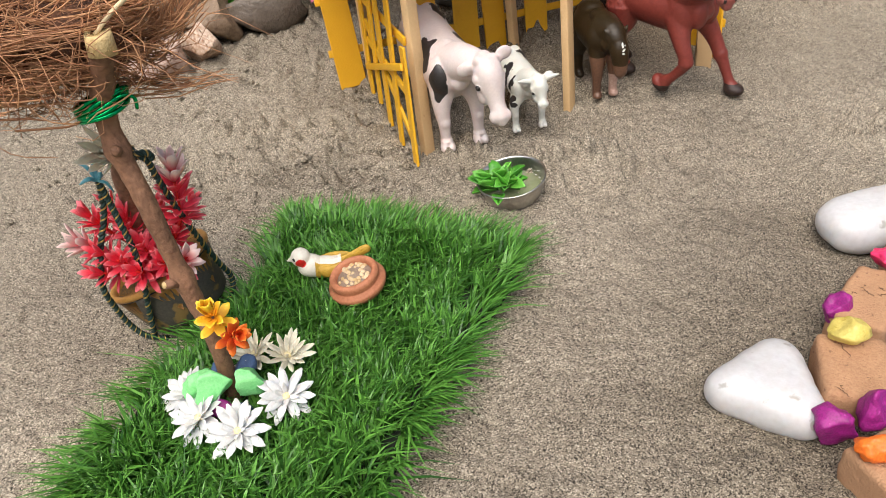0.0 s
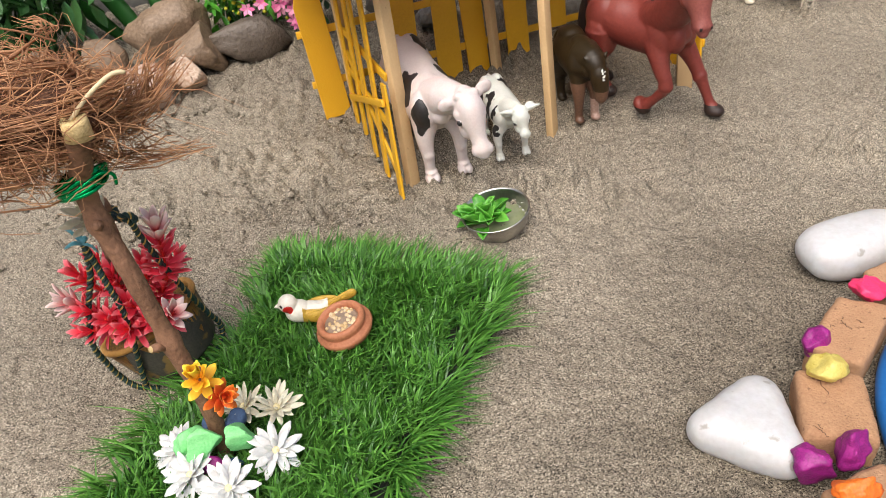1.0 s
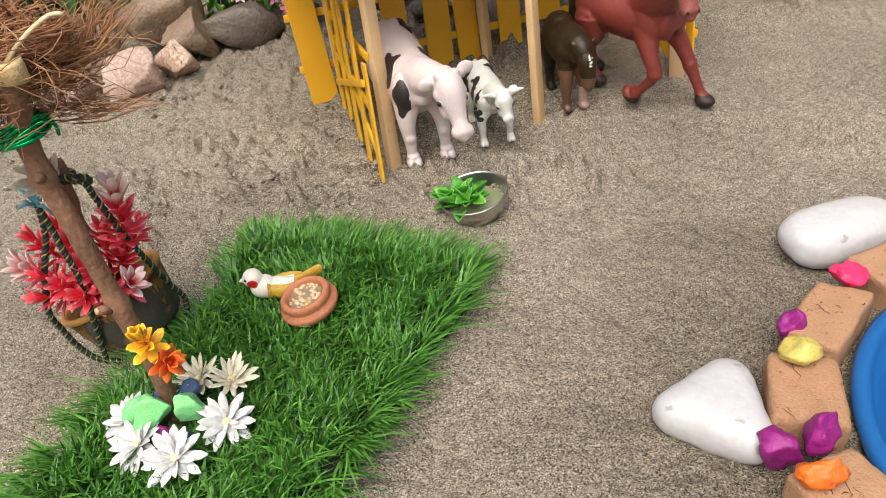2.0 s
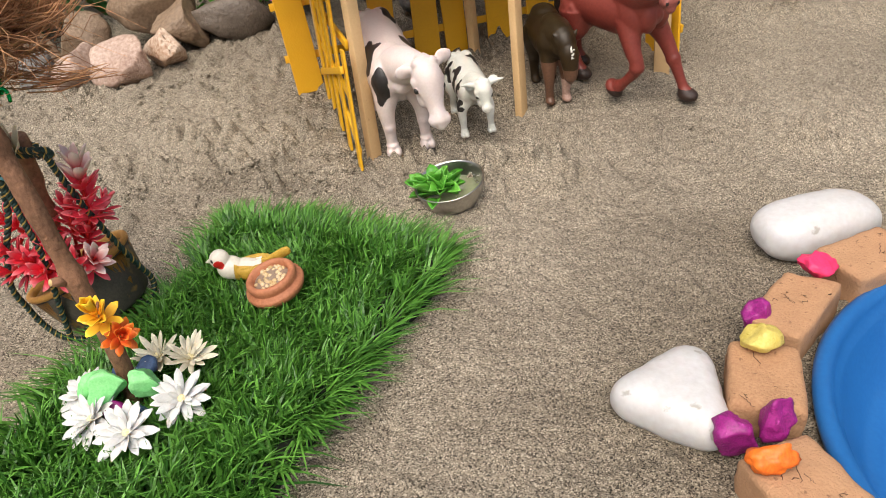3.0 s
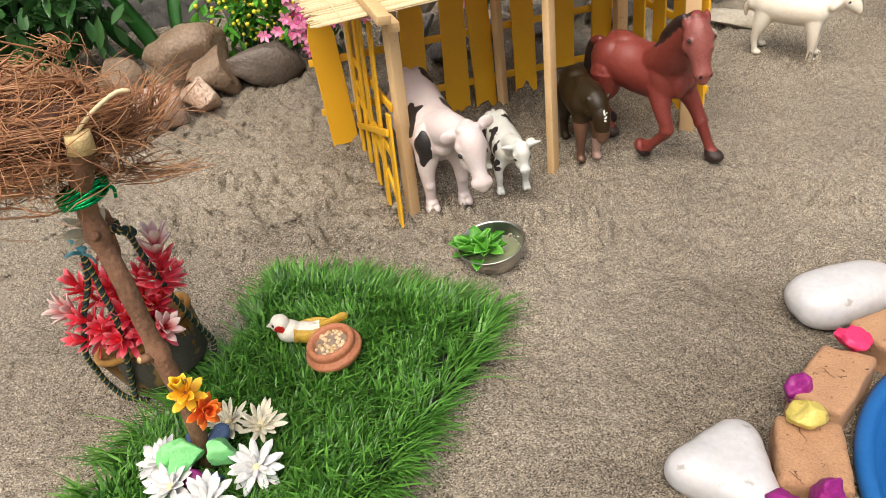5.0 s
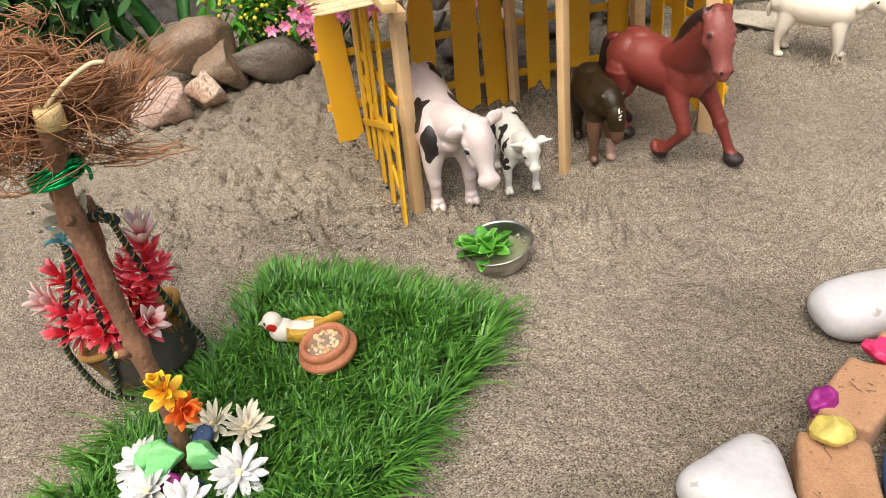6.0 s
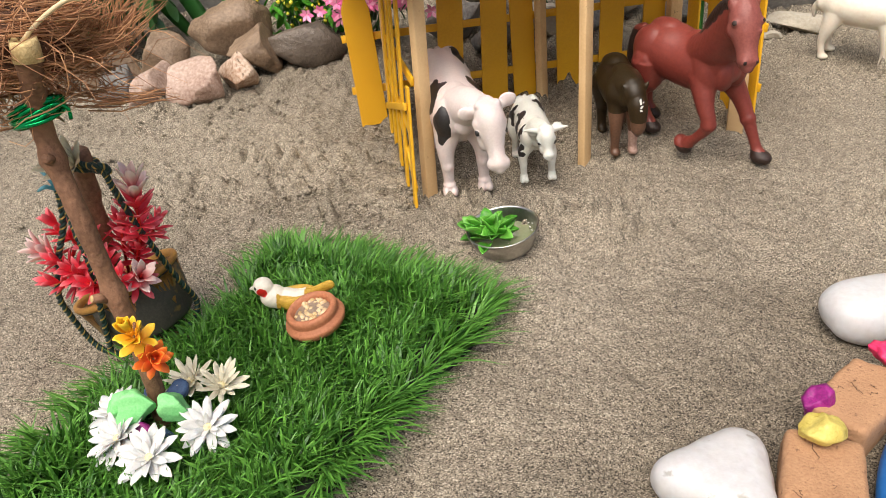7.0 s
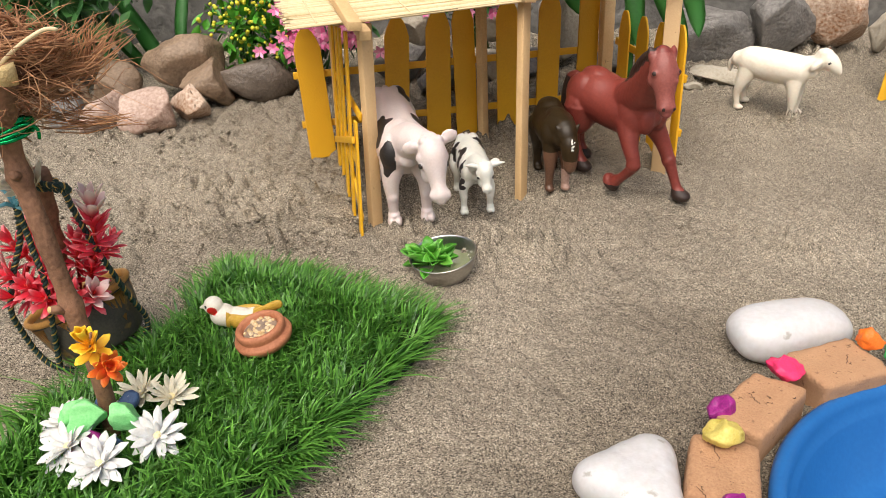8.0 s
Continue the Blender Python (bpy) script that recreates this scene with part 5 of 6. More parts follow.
def build_foal():
    bm = bmesh.new()
    limb(bm, [(-0.038, 0, 0.062), (-0.028, 0, 0.062), (-0.008, 0, 0.060), (0.014, 0, 0.060), (0.026, 0, 0.060)], [0.010, 0.0175, 0.019, 0.0185, 0.010], 18)
    ball(bm, (0.004, 0, 0.074), (0.016, 0.011, 0.009))
    ball(bm, (-0.024, 0, 0.074), (0.015, 0.013, 0.009))
    limb(bm, [(0.010, 0.001, 0.066), (0.026, 0.003, 0.068), (0.034, 0.004, 0.062)], [0.017, 0.012, 0.0095], 14)
    limb(bm, [(0.032, 0.004, 0.068), (0.037, 0.005, 0.058), (0.041, 0.0055, 0.044), (0.042, 0.0055, 0.034), (0.042, 0.0055, 0.031)], [0.006, 0.0092, 0.0075, 0.006, 0.0035], 14)
    for s in (-1, 1):
        limb(bm, [(0.032, 0.004 + s * 0.006, 0.068), (0.030, 0.004 + s * 0.010, 0.073), (0.029, 0.004 + s * 0.012, 0.076)], [0.0026, 0.0022, 0.0006], 8)
        y = s * 0.0085
        limb(bm, [(0.012, s * 0.006, 0.054), (0.018, y * 0.95, 0.037), (0.020, y, 0.022), (0.020, y, 0.009), (0.021, y, 0.003)], [0.011, 0.0075, 0.0052, 0.0042, 0.0048], 12)
        ball(bm, (0.0225, y, 0.003), (0.006, 0.005, 0.0038))
        limb(bm, [(-0.026, s * 0.009, 0.054), (-0.028, y, 0.038), (-0.032, y, 0.024), (-0.031, y, 0.010), (-0.028, y, 0.003)], [0.014, 0.0098, 0.0058, 0.0045, 0.005], 12)
        ball(bm, (-0.0265, y, 0.003), (0.006, 0.005, 0.0038))
    limb(bm, [(-0.046, 0, 0.068), (-0.052, -0.002, 0.060), (-0.052, -0.003, 0.040), (-0.050, -0.003, 0.024)], [0.004, 0.0052, 0.0055, 0.002], 8)

    def paint(p, n):
        # slight blaze: white specks that paint the glossy face's highlights
        if p.x > 0.034 and n.x > 0.5 and abs(p.y - 0.0055) < 0.0012 + 0.003 * noise.noise(p * 500) and 0.056 < p.z < 0.066:
            return 2
        if p.z < 0.024 and p.y > 0 and p.x > 0:
            return 3
        if p.z < 0.044 and p.x > 0.006 and p.z < 0.058 - 0.3 * (0.02 - p.x):
            return 1
        return 0

    toy("toy_foal", bm, (FOALBROWN, FOALLEG, CALFWHITE, FOALPALE), on_sand(0.187, 0.774, -82), 0.00095, paint, "glossy dark brown toy foal with tan legs, beside the horse", "toy foal", 1.06, 7)


build_foal()


def build_sheep():
    bm = bmesh.new()
    limb(bm, [(-0.046, 0, 0.059), (-0.036, 0, 0.059), (-0.014, 0, 0.058), (0.010, 0, 0.058), (0.028, 0, 0.059), (0.036, 0, 0.060)], [0.011, 0.0172, 0.0190, 0.0188, 0.0165, 0.009], 18)
    limb(bm, [(0.018, 0, 0.060), (0.035, 0.002, 0.067), (0.048, 0.003, 0.074)], [0.0150, 0.0112, 0.0088], 14)
    limb(bm, [(0.043, 0.003, 0.078), (0.052, 0.002, 0.076), (0.061, 0.001, 0.069), (0.065, 0.001, 0.065)], [0.0085, 0.0095, 0.0072, 0.0045], 14)
    ball(bm, (0.046, 0.003, 0.0835), (0.009, 0.008, 0.0055))
    for s in (-1, 1):
        limb(bm, [(0.045, 0.003 + s * 0.008, 0.075), (0.040, 0.003 + s * 0.013, 0.069), (0.038, 0.003 + s * 0.015, 0.065)], [0.0036, 0.0042, 0.0012], 10)
        y = s * 0.0125
        limb(bm, [(0.023, s * 0.007, 0.047), (0.026, y * 0.9, 0.033), (0.028, y, 0.019), (0.028, y, 0.007), (0.029, y, 0.003)], [0.0105, 0.0068, 0.0044, 0.0036, 0.0044], 12)
        ball(bm, (0.031, y, 0.0028), (0.0062, 0.005, 0.0035))
        limb(bm, [(-0.032, s * 0.006, 0.048), (-0.035, y * 0.9, 0.035), (-0.038, y, 0.020), (-0.036, y, 0.008), (-0.035, y, 0.003)], [0.0130, 0.0082, 0.0046, 0.0036, 0.0044], 12)
        ball(bm, (-0.033, y, 0.0028), (0.0062, 0.005, 0.0035))
    limb(bm, [(-0.050, 0, 0.060), (-0.0555, 0, 0.052), (-0.0555, 0, 0.042)], [0.005, 0.0042, 0.002], 8)
    for v in bm.verts:
        if v.co.z > 0.036 and v.co.x < 0.045:
            v.co += v.co.normalized() * 0.0007 * noise.noise(v.co * 230)

    def paint(p, n):
        for s in (-1, 1):
            if (p - Vector((0.0545, 0.002 + s * 0.0084, 0.0755))).length < 0.0017:
                return 1
        return 0

    toy("toy_sheep", bm, (SHEEPWHITE, TOYBLACK), on_sand(0.488, 0.941, -37), 0.0011, paint, "cream white toy sheep standing on the sand near rocks", "toy sheep", 1.05, 7)


build_sheep()

# ---- stall and fences ----
FRONT = Vector((0.31, 0.103, 0)).normalized()
DEEP = Vector((-0.315, 0.95, 0)).normalized()


def build_stall():
    st = thing("stall", pose(0, 0, 0), "open toy stall of pale wood posts under a split-bamboo roof", "animal stall")
    for a, b, w in (((-0.004, 0.690), (-0.008, 0.694, 0.206), 0.0135), ((0.150, 0.740), (0.1475, 0.742, 0.231), 0.0130), ((0.311, 0.793), (0.312, 0.797, 0.246), 0.0165), ((0.114, 0.888), (0.108, 0.892, 0.243), 0.0135), ((0.272, 0.940), (0.270, 0.944, 0.262), 0.0165), ((-0.058, 0.842), (-0.062, 0.845, 0.228), 0.0125)):
        bm = bmesh.new()
        stick_between(bm, (a[0], a[1], gz(*a) - 0.025), b, w, w * 0.62, 0.0009)
        part("post", bm, PALEWOOD, st)
    corner = Vector((-0.066, 0.656, 0.2045))
    run, back = FRONT * 0.40 + Vector((0, 0, 0.037)), DEEP * 0.27 + Vector((0, 0, 0.052))
    rnd = random.Random(21)
    bm = bmesh.new()
    n = 235
    for i in range(n):
        p = corner + back * (i / (n - 1)) + run * rnd.uniform(-0.022, 0.012) + Vector((0, 0, rnd.uniform(-0.0006, 0.0006)))
        q = p + run * rnd.uniform(0.97, 1.0)
        mid = (p + q) / 2 + Vector((0, 0, rnd.uniform(-0.002, 0.001)))
        tube(bm, [p, mid, q], rnd.uniform(0.0007, 0.00105), 5)
    for i in range(22):
        p = corner + back * rnd.uniform(-0.004, 0.012) + run * rnd.uniform(-0.02, 0.3) + Vector((0, 0, rnd.uniform(-0.003, 0.0)))
        q = p + run * rnd.uniform(0.3, 0.7)
        tube(bm, [p, q], rnd.uniform(0.0005, 0.0009), 5)
    roof = part("roof_mat", bm, STRAW, st, "split bamboo roof mat")
    tagged(roof, kind="stuff")
    for i in range(5):
        bm = bmesh.new()
        a = corner + run * (0.05 + 0.22 * i) + Vector((0, 0, 0.0018))
        tube(bm, [a, a + back * 0.5, a + back], 0.0007, 5)
        part("binding_thread", bm, STRAW, st)
    for a, b, w, d in (((-0.0085, 0.636, 0.2065), (-0.062, 0.80, 0.2465), 0.0125, 0.0085), ((-0.002, 0.652, 0.1975), (-0.056, 0.83, 0.2335), 0.0115, 0.009),
                       ((0.152, 0.715, 0.2265), (0.098, 0.89, 0.262), 0.0115, 0.009), ((0.314, 0.768, 0.243), (0.262, 0.95, 0.277), 0.0115, 0.009)):
        bm = bmesh.new()
        stick_between(bm, a, b, w, d)
        part("beam", bm, PALEWOOD, st)


build_stall()


def slat_mesh(width, height, seed, pointed=True, thick=0.0026):
    """A picket with shoulders and a blunt point, or square-topped."""
    rnd = random.Random(seed)
    w, s = width / 2, height
    edge = [(-w, 0), (w * rnd.uniform(0.9, 1.05), rnd.uniform(-0.002, 0.002)), (w * 1.02, s * 0.5)]
    edge += [(w, s - 0.022), (w * 0.82, s - 0.013), (w * 0.55, s - 0.004), (w * 0.3, s), (-w * 0.3, s), (-w * 0.55, s - 0.004), (-w * 0.82, s - 0.013), (-w, s - 0.022)] if pointed else [(w, s), (-w, s)]
    edge.append((-w * 0.99, s * 0.5))
    bm = bmesh.new()
    f = bm.faces.new([bm.verts.new((x, -thick / 2, z)) for x, z in edge])
    ex = bmesh.ops.extrude_face_region(bm, geom=[f])
    for g in ex["geom"]:
        if isinstance(g, bmesh.types.BMVert):
            g.co.y += thick
    bmesh.ops.bevel(bm, geom=list(bm.edges), offset=0.0005, segments=1, affect="EDGES")
    return mesh_from("slat", bm, YELLOWFENCE, smooth=False)


def add_slat(fence, x, y, z0, width, height, heading, lean=0.0, seed=0, pointed=True, tilt=0.0):
    piece("slat", slat_mesh(width, height, seed, pointed), fence, pose(x, y, z0, tilt, lean, heading))


def add_rail(fence, a, b, w=0.0085, d=0.003):
    bm = bmesh.new()
    stick_between(bm, a, b, d, w, 0.0005)
    part("rail", bm, YELLOWFENCE, fence)


def build_fences():
    back = thing("picket_fence", pose(0, 0, 0), "yellow painted picket fence along the stall's back", "fence", "yellow fences")
    for k, (x, y, z0, w, h, lean) in enumerate([(-0.083, 0.846, 0.040, 0.031, 0.152, -5), (0.006, 0.874, 0.05, 0.030, 0.152, 1), (0.057, 0.892, 0.052, 0.031, 0.158, 0), (0.094, 0.902, 0.052, 0.028, 0.166, -3),
                                                 (0.147, 0.918, 0.061, 0.030, 0.160, -2), (0.197, 0.934, 0.088, 0.030, 0.140, 0), (0.249, 0.950, 0.07, 0.028, 0.172, 0)]):
        add_slat(back, x, y, z0, w, h, 17, lean, k)
    add_rail(back, (-0.112, 0.8415, 0.139), (0.285, 0.9655, 0.158))
    add_rail(back, (-0.106, 0.8425, 0.081), (0.285, 0.9655, 0.097))
    side = thing("picket_fence", pose(0, 0, 0), "yellow painted picket fence closing the stall's open side", "fence", "yellow fences")
    for k, (x, y, w, h) in enumerate([(0.289, 0.920, 0.024, 0.145), (0.302, 0.880, 0.024, 0.150), (0.314, 0.842, 0.024, 0.155), (0.3255, 0.806, 0.024, 0.163)]):
        add_slat(side, x, y, gz(x, y) - 0.006, w, h, -72, 0, 20 + k)
    add_rail(side, (0.2845, 0.945, 0.168), (0.3325, 0.795, 0.138))
    add_rail(side, (0.2845, 0.945, 0.105), (0.3325, 0.795, 0.078))
    left = thing("lattice_fence", pose(0, 0, 0), "narrow yellow lattice fence standing at the stall's side", "fence", "yellow fences")
    a, b = Vector((-0.0165, 0.668, 0)), Vector((-0.060, 0.822, 0))
    for k in range(5):
        u = (k / 4) ** 0.85
        p = a.lerp(b, u)
        z0 = gz(p.x, p.y) - 0.003
        add_slat(left, p.x, p.y, z0, 0.0135, (0.118 if k == 0 else 0.198 - z0), 106, -2 if k % 2 else 1.5, 40 + k, False)
    add_rail(left, (a.x - 0.002, a.y + 0.012, 0.074), (b.x + 0.002, b.y, 0.098), 0.008)
    add_rail(left, (a.x + 0.002, a.y + 0.02, 0.118), (b.x + 0.002, b.y, 0.142), 0.008)
    add_rail(left, (a.x + 0.002, a.y - 0.002, 0.02), (b.x + 0.002, b.y, 0.118), 0.007)
    add_rail(left, (a.x - 0.003, a.y - 0.002, 0.100), (b.x - 0.003, b.y, 0.068), 0.007)
    far = thing("picket_fence", pose(0, 0, 0), "orange-yellow picket fence standing beyond the sheep", "fence", "yellow fences")
    for k in range(3):
        add_slat(far, 0.655 + 0.042 * k, 0.962 - 0.01 * k, gz(0.66, 0.96) - 0.008, 0.030, 0.19, -12, 6 if k == 0 else 0, 60 + k)
    add_rail(far, (0.645, 0.968, 0.14), (0.765, 0.942, 0.138))


build_fences()

# ---- rocks at the back ----
ROCK_LIST = [
    (-0.330, 0.940, 0.020, (0.046, 0.034, 0.038), "pink", 301, 20, "pinkish faceted rock on the sand"),
    (-0.277, 0.963, 0.020, (0.042, 0.027, 0.035), "tan", 302, -35, "white and rust faceted rock on the sand"),
    (-0.268, 1.005, 0.030, (0.040, 0.032, 0.042), "brown", 303, 10, "brown faceted rock leaning on others"),
    (-0.207, 1.036, 0.022, (0.066, 0.038, 0.040), "umber", 304, 6, "long rounded grey rock"),
    (-0.298, 1.035, 0.036, (0.064, 0.036, 0.050), "brown", 305, 8, "large rounded brown rock at the wall's foot"),
    (-0.405, 1.010, 0.020, (0.046, 0.036, 0.042), "brown", 306, 40, "ochre brown rock among the others"),
    (-0.398, 0.945, 0.012, (0.044, 0.034, 0.034), "pink", 307, 60, "pinkish tan rock under the fibre"),
    (-0.478, 1.000, 0.018, (0.056, 0.040, 0.044), "brown", 308, 12, "brown rock beneath the leaves"),
    (-0.450, 0.962, 0.014, (0.036, 0.030, 0.036), "grey", 309, 80, "shiny grey rock beside brown ones"),
    (-0.575, 0.990, 0.016, (0.052, 0.042, 0.040), "pale", 310, 5, "pale rock beneath the leaves"),
    (0.005, 1.075, 0.020, (0.046, 0.036, 0.044), "grey", 311, 15, "grey rock behind the fence"),
    (0.060, 1.040, 0.016, (0.044, 0.034, 0.036), "grey", 312, 70, "grey rock behind the fence"),
    (0.020, 1.110, 0.060, (0.042, 0.036, 0.045), "pale", 319, 20, "pale rock behind the fence"),
    (0.125, 1.075, 0.020, (0.042, 0.034, 0.034), "pale", 313, 20, "pale rock behind the fence"),
    (0.190, 1.080, 0.020, (0.044, 0.034, 0.036), "grey", 314, 50, "dark grey rock behind the fence"),
    (0.150, 1.125, 0.062, (0.050, 0.036, 0.040), "pale", 320, 0, "pale rock stacked behind the fence"),
    (0.240, 1.110, 0.052, (0.052, 0.040, 0.060), "pale", 321, 30, "pale rock stacked behind the fence"),
    (0.300, 1.080, 0.022, (0.046, 0.036, 0.040), "grey", 315, 5, "grey rock behind the fence"),
    (0.455, 1.130, 0.036, (0.088, 0.048, 0.066), "grey", 316, 12, "large grey rock at the wall's foot"),
    (0.568, 1.135, 0.036, (0.066, 0.046, 0.066), "grey", 317, 28, "large pointed grey rock at the wall's foot"),
    (0.648, 1.155, 0.044, (0.056, 0.042, 0.068), "tan", 318, -20, "upright tan rock at the wall's foot"),
    (0.712, 1.120, 0.030, (0.028, 0.022, 0.042), "pale", 322, 0, "small pale wedge of rock"),
    (0.80, 1.07, 0.034, (0.072, 0.052, 0.082), "brown", 323, 20, "brown rock at the wall's foot"),
    (0.455, 1.035, 0.010, (0.050, 0.018, 0.018), "pale", 324, -18, "flat pale stone lying on the sand"),
    (0.415, 1.018, 0.004, (0.016, 0.010, 0.009), "pale", 325, -10, "small pale stone on the sand"),
]
for x, y, lift, r, kind, seed, turn, words in ROCK_LIST:
    ob = new("rock", rock_mesh("rock", r, seed, ROCKS[kind], cuts=13 if kind in ("pink", "tan", "grey", "pale") else 8, rough=0.13, lo=0.42, hi=0.76))
    ob.matrix_basis = on_sand(x, y, turn, lift)
    tagged(ob, words, "rock", "rocks along the wall")

# ---- plants at the back ----


def leaf_cloud(bm, centre, spread, count, length, width, rnd, droop=0.3):
    for _ in range(count):
        p = Vector([c + rnd.gauss(0, s) for c, s in zip(centre, spread)])
        if p.z < gz(p.x, p.y) + 0.012:
            continue
        a, up = rnd.uniform(0, 2 * math.pi), rnd.uniform(-0.9, 0.7) - droop
        d = Vector((math.cos(a) * math.cos(up), math.sin(a) * math.cos(up), math.sin(up)))
        s = d.cross(Vector((rnd.gauss(0, 0.4), rnd.gauss(0, 0.4), 1))).normalized()
        n = s.cross(d)
        ln, w = length * rnd.uniform(0.6, 1.15), width * rnd.uniform(0.7, 1.1)
        line = [(0, 0.12), (0.3, 0.85), (0.6, 1.0), (0.85, 0.55), (1, 0.04)]
        rows = [[bm.verts.new(p + d * ln * u + s * (w * 0.5 * k * e) + n * (abs(e) * w * 0.14 - ln * 0.16 * u * u)) for e in (-1, 0, 1)] for u, k in line]
        for r0, r1 in zip(rows, rows[1:]):
            for i in range(2):
                bm.faces.new((r0[i], r0[i + 1], r1[i + 1], r1[i]))


def build_bush(name, base, tips, leaf, size, label, category, seed, extra=None, droop=0.3, spread=0.022, count=44):
    rnd = random.Random(seed)
    plant = thing(name, pose(0, 0, 0), label, category)
    stems, crown = bmesh.new(), bmesh.new()
    base = Vector((*base, gz(*base) - 0.005))
    for t in tips:
        t = Vector(t)
        mid = base.lerp(t, 0.5) + Vector((rnd.gauss(0, 0.012), rnd.gauss(0, 0.008), 0.02))
        line = curve_through([base + Vector((rnd.gauss(0, 0.006), rnd.gauss(0, 0.006), 0)), mid, t], 12)
        tube(stems, line, [0.0022 - 0.0012 * i / 12 for i in range(13)], 6)
        for p in line[4::2]:
            leaf_cloud(crown, p, (spread,) * 3, count // 6, size[0], size[1], rnd, droop)
        leaf_cloud(crown, t, (spread * 1.1,) * 3, count // 2, size[0], size[1], rnd, droop)
    part("stems", stems, DARKLEAF, plant)
    tagged(part("crown", crown, leaf, plant), kind="stuff")
    if extra:
        buds = bmesh.new()
        paint, n, r, kind = extra
        for t in tips:
            for _ in range(n):
                p = Vector(t) + Vector((rnd.gauss(0, spread * 1.3), rnd.gauss(-0.012, spread), rnd.gauss(0, spread * 1.3)))
                if kind == "bud":
                    ball(buds, p, r * rnd.uniform(0.6, 1.2), sub=1)
                else:
                    for k in range(6):
                        a = 2 * math.pi * k / 6 + rnd.uniform(-0.2, 0.2)
                        e = Vector((math.cos(a), -0.35, math.sin(a))) * r * rnd.uniform(0.8, 1.2)
                        s = Vector((-math.sin(a), 0, math.cos(a))) * r * 0.3
                        v = [buds.verts.new(q) for q in (p, p + e * 0.55 - s, p + e, p + e * 0.55 + s)]
                        buds.faces.new(v)
        tagged(part("blossom", buds, paint, plant), kind="stuff")


build_bush("leafy_plant", (-0.55, 1.09), [(-0.66, 1.04, 0.21), (-0.58, 1.03, 0.24), (-0.53, 1.05, 0.27), (-0.50, 1.03, 0.20), (-0.455, 1.06, 0.21), (-0.60, 1.04, 0.17), (-0.70, 1.05, 0.27), (-0.43, 1.05, 0.25), (-0.47, 1.04, 0.29), (-0.60, 1.06, 0.32)], DARKLEAF, (0.042, 0.018), "dark green leafy plant drooping over the rocks", "plant", 401, droop=0.55, spread=0.026, count=60)
build_bush("yellow_bush", (-0.235, 1.10), [(-0.250, 1.07, 0.200), (-0.220, 1.06, 0.170), (-0.195, 1.05, 0.210), (-0.170, 1.06, 0.170), (-0.230, 1.07, 0.250), (-0.190, 1.07, 0.260), (-0.160, 1.07, 0.230)], LEAF, (0.026, 0.011), "green bush with small yellow buds by the wall", "plant", 402, (YELLOWBUD, 40, 0.0032, "bud"), spread=0.020, count=46)
build_bush("pink_flower_plant", (-0.13, 1.07), [(-0.131, 1.03, 0.212), (-0.123, 1.03, 0.182), (-0.137, 1.03, 0.157), (-0.085, 1.02, 0.197), (-0.065, 1.02, 0.177), (-0.110, 1.04, 0.242), (-0.075, 1.04, 0.232)], DARKLEAF, (0.022, 0.009), "pink and white artificial flowers behind the fence", "flowers", 403, (PINKPETAL, 30, 0.0095, "star"), spread=0.013, count=24)
build_bush("pink_flower_plant", (0.10, 1.13), [(0.045, 1.10, 0.235), (0.08, 1.10, 0.22), (0.14, 1.10, 0.23), (0.11, 1.11, 0.26), (0.055, 1.11, 0.26)], DARKLEAF, (0.024, 0.010), "pink artificial flowers standing behind the fence", "flowers", 404, (PINKPETAL, 22, 0.0095, "star"), spread=0.015, count=30)
build_bush("far_fence_plant", (0.652, 0.955), [(0.662, 0.948, 0.098), (0.672, 0.946, 0.094)], LEAF, (0.02, 0.010), "small green leaves at the far fence's foot", "plant", 405, spread=0.009, count=18)


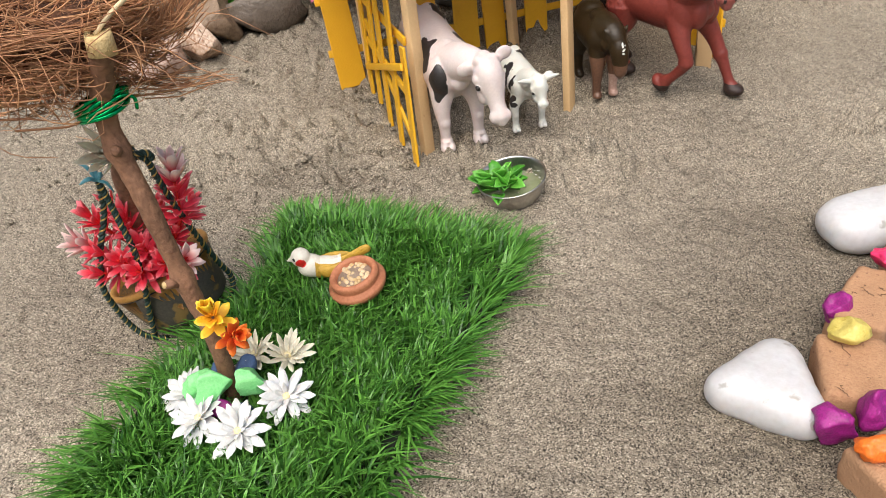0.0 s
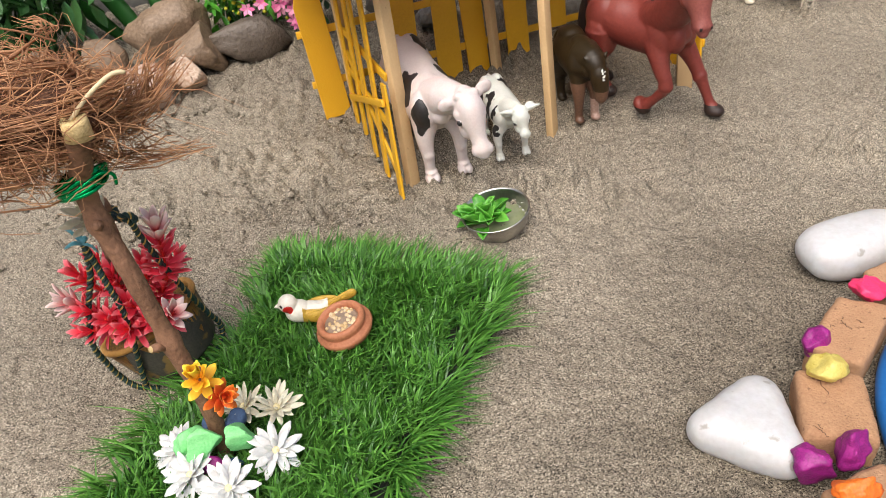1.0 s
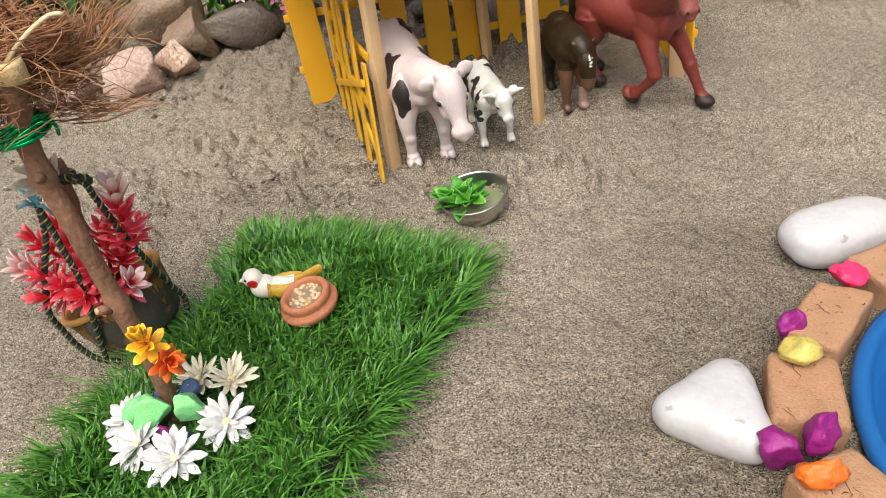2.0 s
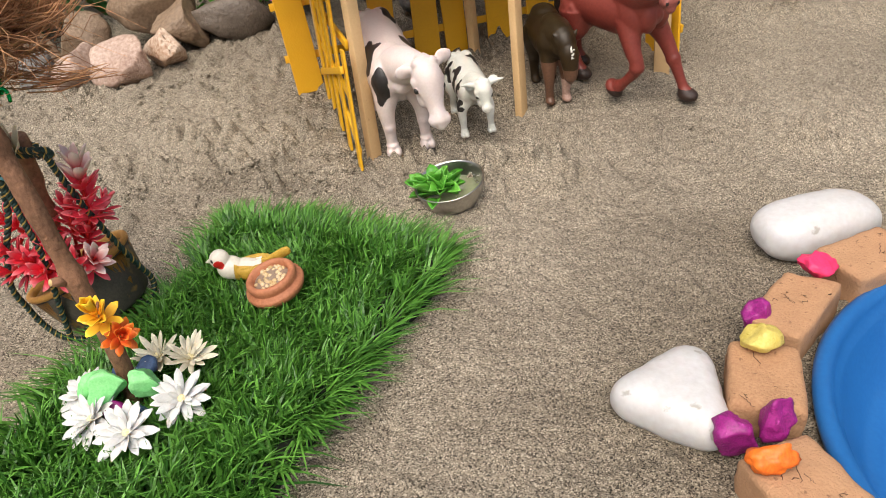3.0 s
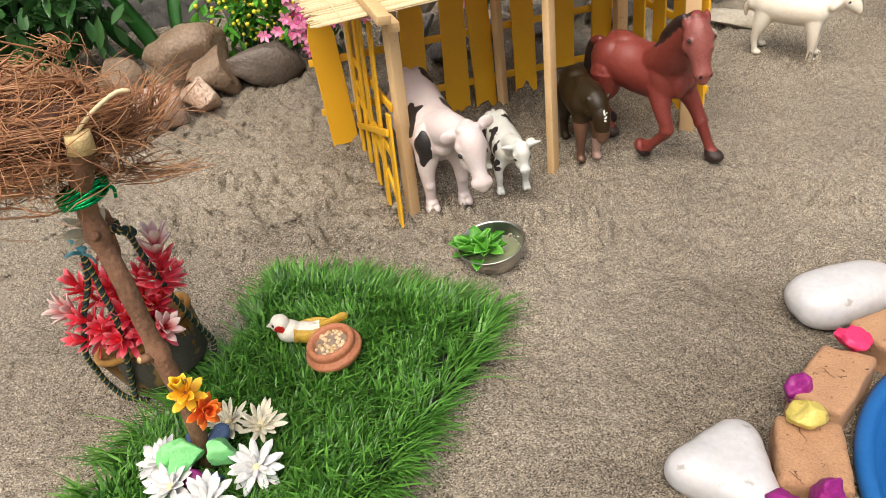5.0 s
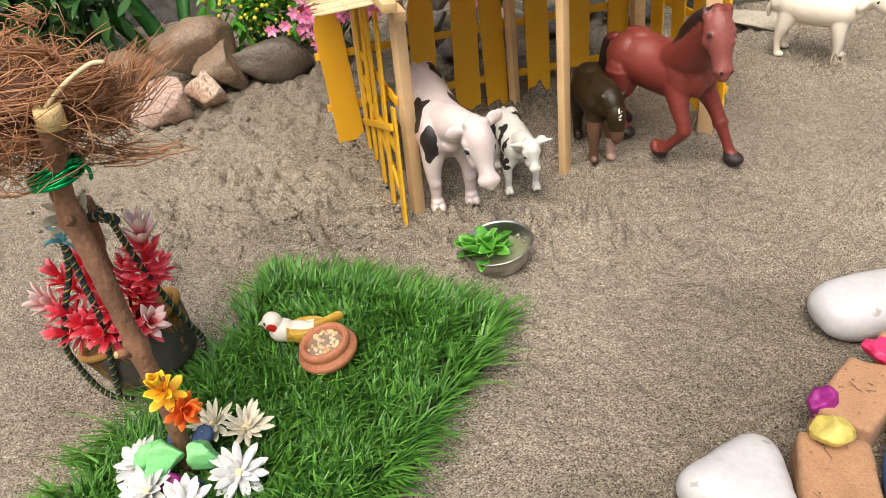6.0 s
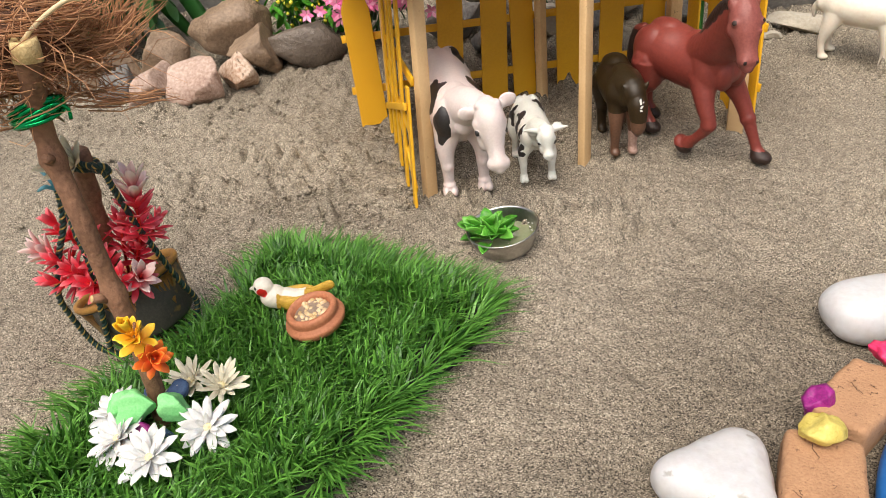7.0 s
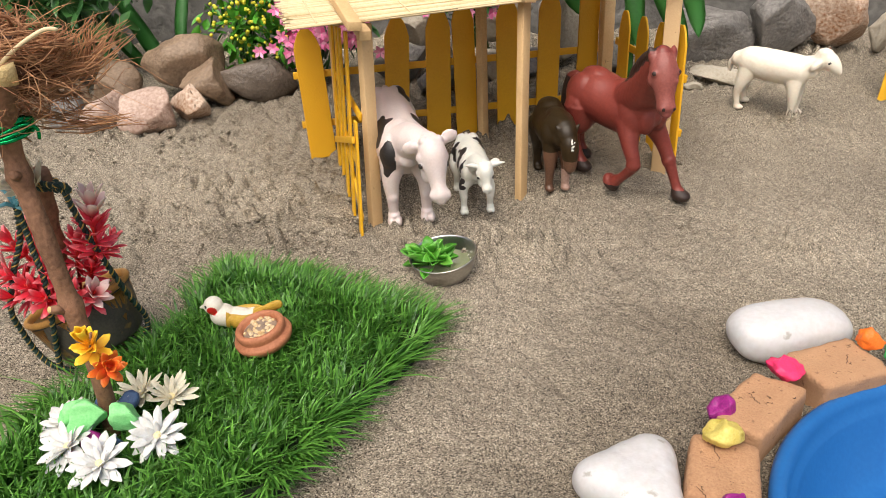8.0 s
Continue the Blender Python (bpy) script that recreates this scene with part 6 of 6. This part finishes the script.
def strap_leaf(plant, pts, width):
    bm = bmesh.new()
    line = curve_through(pts, 14)
    rows = []
    for i, p in enumerate(line):
        u = i / 14
        d = (line[min(i + 1, 14)] - line[max(i - 1, 0)]).normalized()
        s = d.cross(Vector((0, 1, 0.15))).normalized()
        n = s.cross(d)
        w = width * (0.55 + 0.45 * math.sin(math.pi * min(1, u * 1.1))) * (1 if u < 0.75 else max(0.04, 1 - ((u - 0.75) / 0.25) ** 1.6))
        rows.append([bm.verts.new(p + s * (w * 0.5 * e) + n * (0.16 * w * abs(e))) for e in (-1, -0.5, 0, 0.5, 1)])
    for a, b in zip(rows, rows[1:]):
        for k in range(4):
            bm.faces.new((a[k], a[k + 1], b[k + 1], b[k]))
    bmesh.ops.solidify(bm, geom=list(bm.faces), thickness=0.0012)
    part("leaf", bm, BLADELEAF, plant)


def build_straps():
    p = thing("strap_leaf_plant", pose(0, 0, 0), "broad green strap leaves bending against the wall", "plant")
    strap_leaf(p, [(-0.365, 1.10, 0.105), (-0.385, 1.11, 0.145), (-0.425, 1.13, 0.20), (-0.47, 1.15, 0.27)], 0.028)
    strap_leaf(p, [(-0.345, 1.13, 0.125), (-0.35, 1.14, 0.17), (-0.345, 1.16, 0.23), (-0.33, 1.18, 0.31)], 0.020)
    strap_leaf(p, [(-0.40, 1.12, 0.115), (-0.45, 1.13, 0.17), (-0.50, 1.16, 0.25), (-0.53, 1.17, 0.31)], 0.026)
    q = thing("broad_leaf_plant", pose(0, 0, 0), "broad glossy green leaves hanging behind the stall", "plant")
    strap_leaf(q, [(0.325, 1.03, 0.30), (0.35, 1.02, 0.245), (0.375, 1.01, 0.19), (0.395, 1.005, 0.150)], 0.032)
    strap_leaf(q, [(0.345, 1.04, 0.31), (0.385, 1.02, 0.25), (0.405, 1.015, 0.20), (0.41, 1.01, 0.165)], 0.028)
    strap_leaf(q, [(0.32, 1.04, 0.29), (0.322, 1.03, 0.24), (0.325, 1.02, 0.19), (0.33, 1.015, 0.150)], 0.028)
    strap_leaf(q, [(0.21, 1.05, 0.28), (0.225, 1.04, 0.25), (0.24, 1.03, 0.22), (0.25, 1.03, 0.195)], 0.03)
    strap_leaf(q, [(0.33, 1.05, 0.09), (0.328, 1.05, 0.17), (0.327, 1.045, 0.25), (0.325, 1.03, 0.31)], 0.010)
    strap_leaf(q, [(0.02, 1.06, 0.27), (0.0, 1.05, 0.245), (-0.01, 1.04, 0.225), (-0.014, 1.035, 0.205)], 0.02)


build_straps()
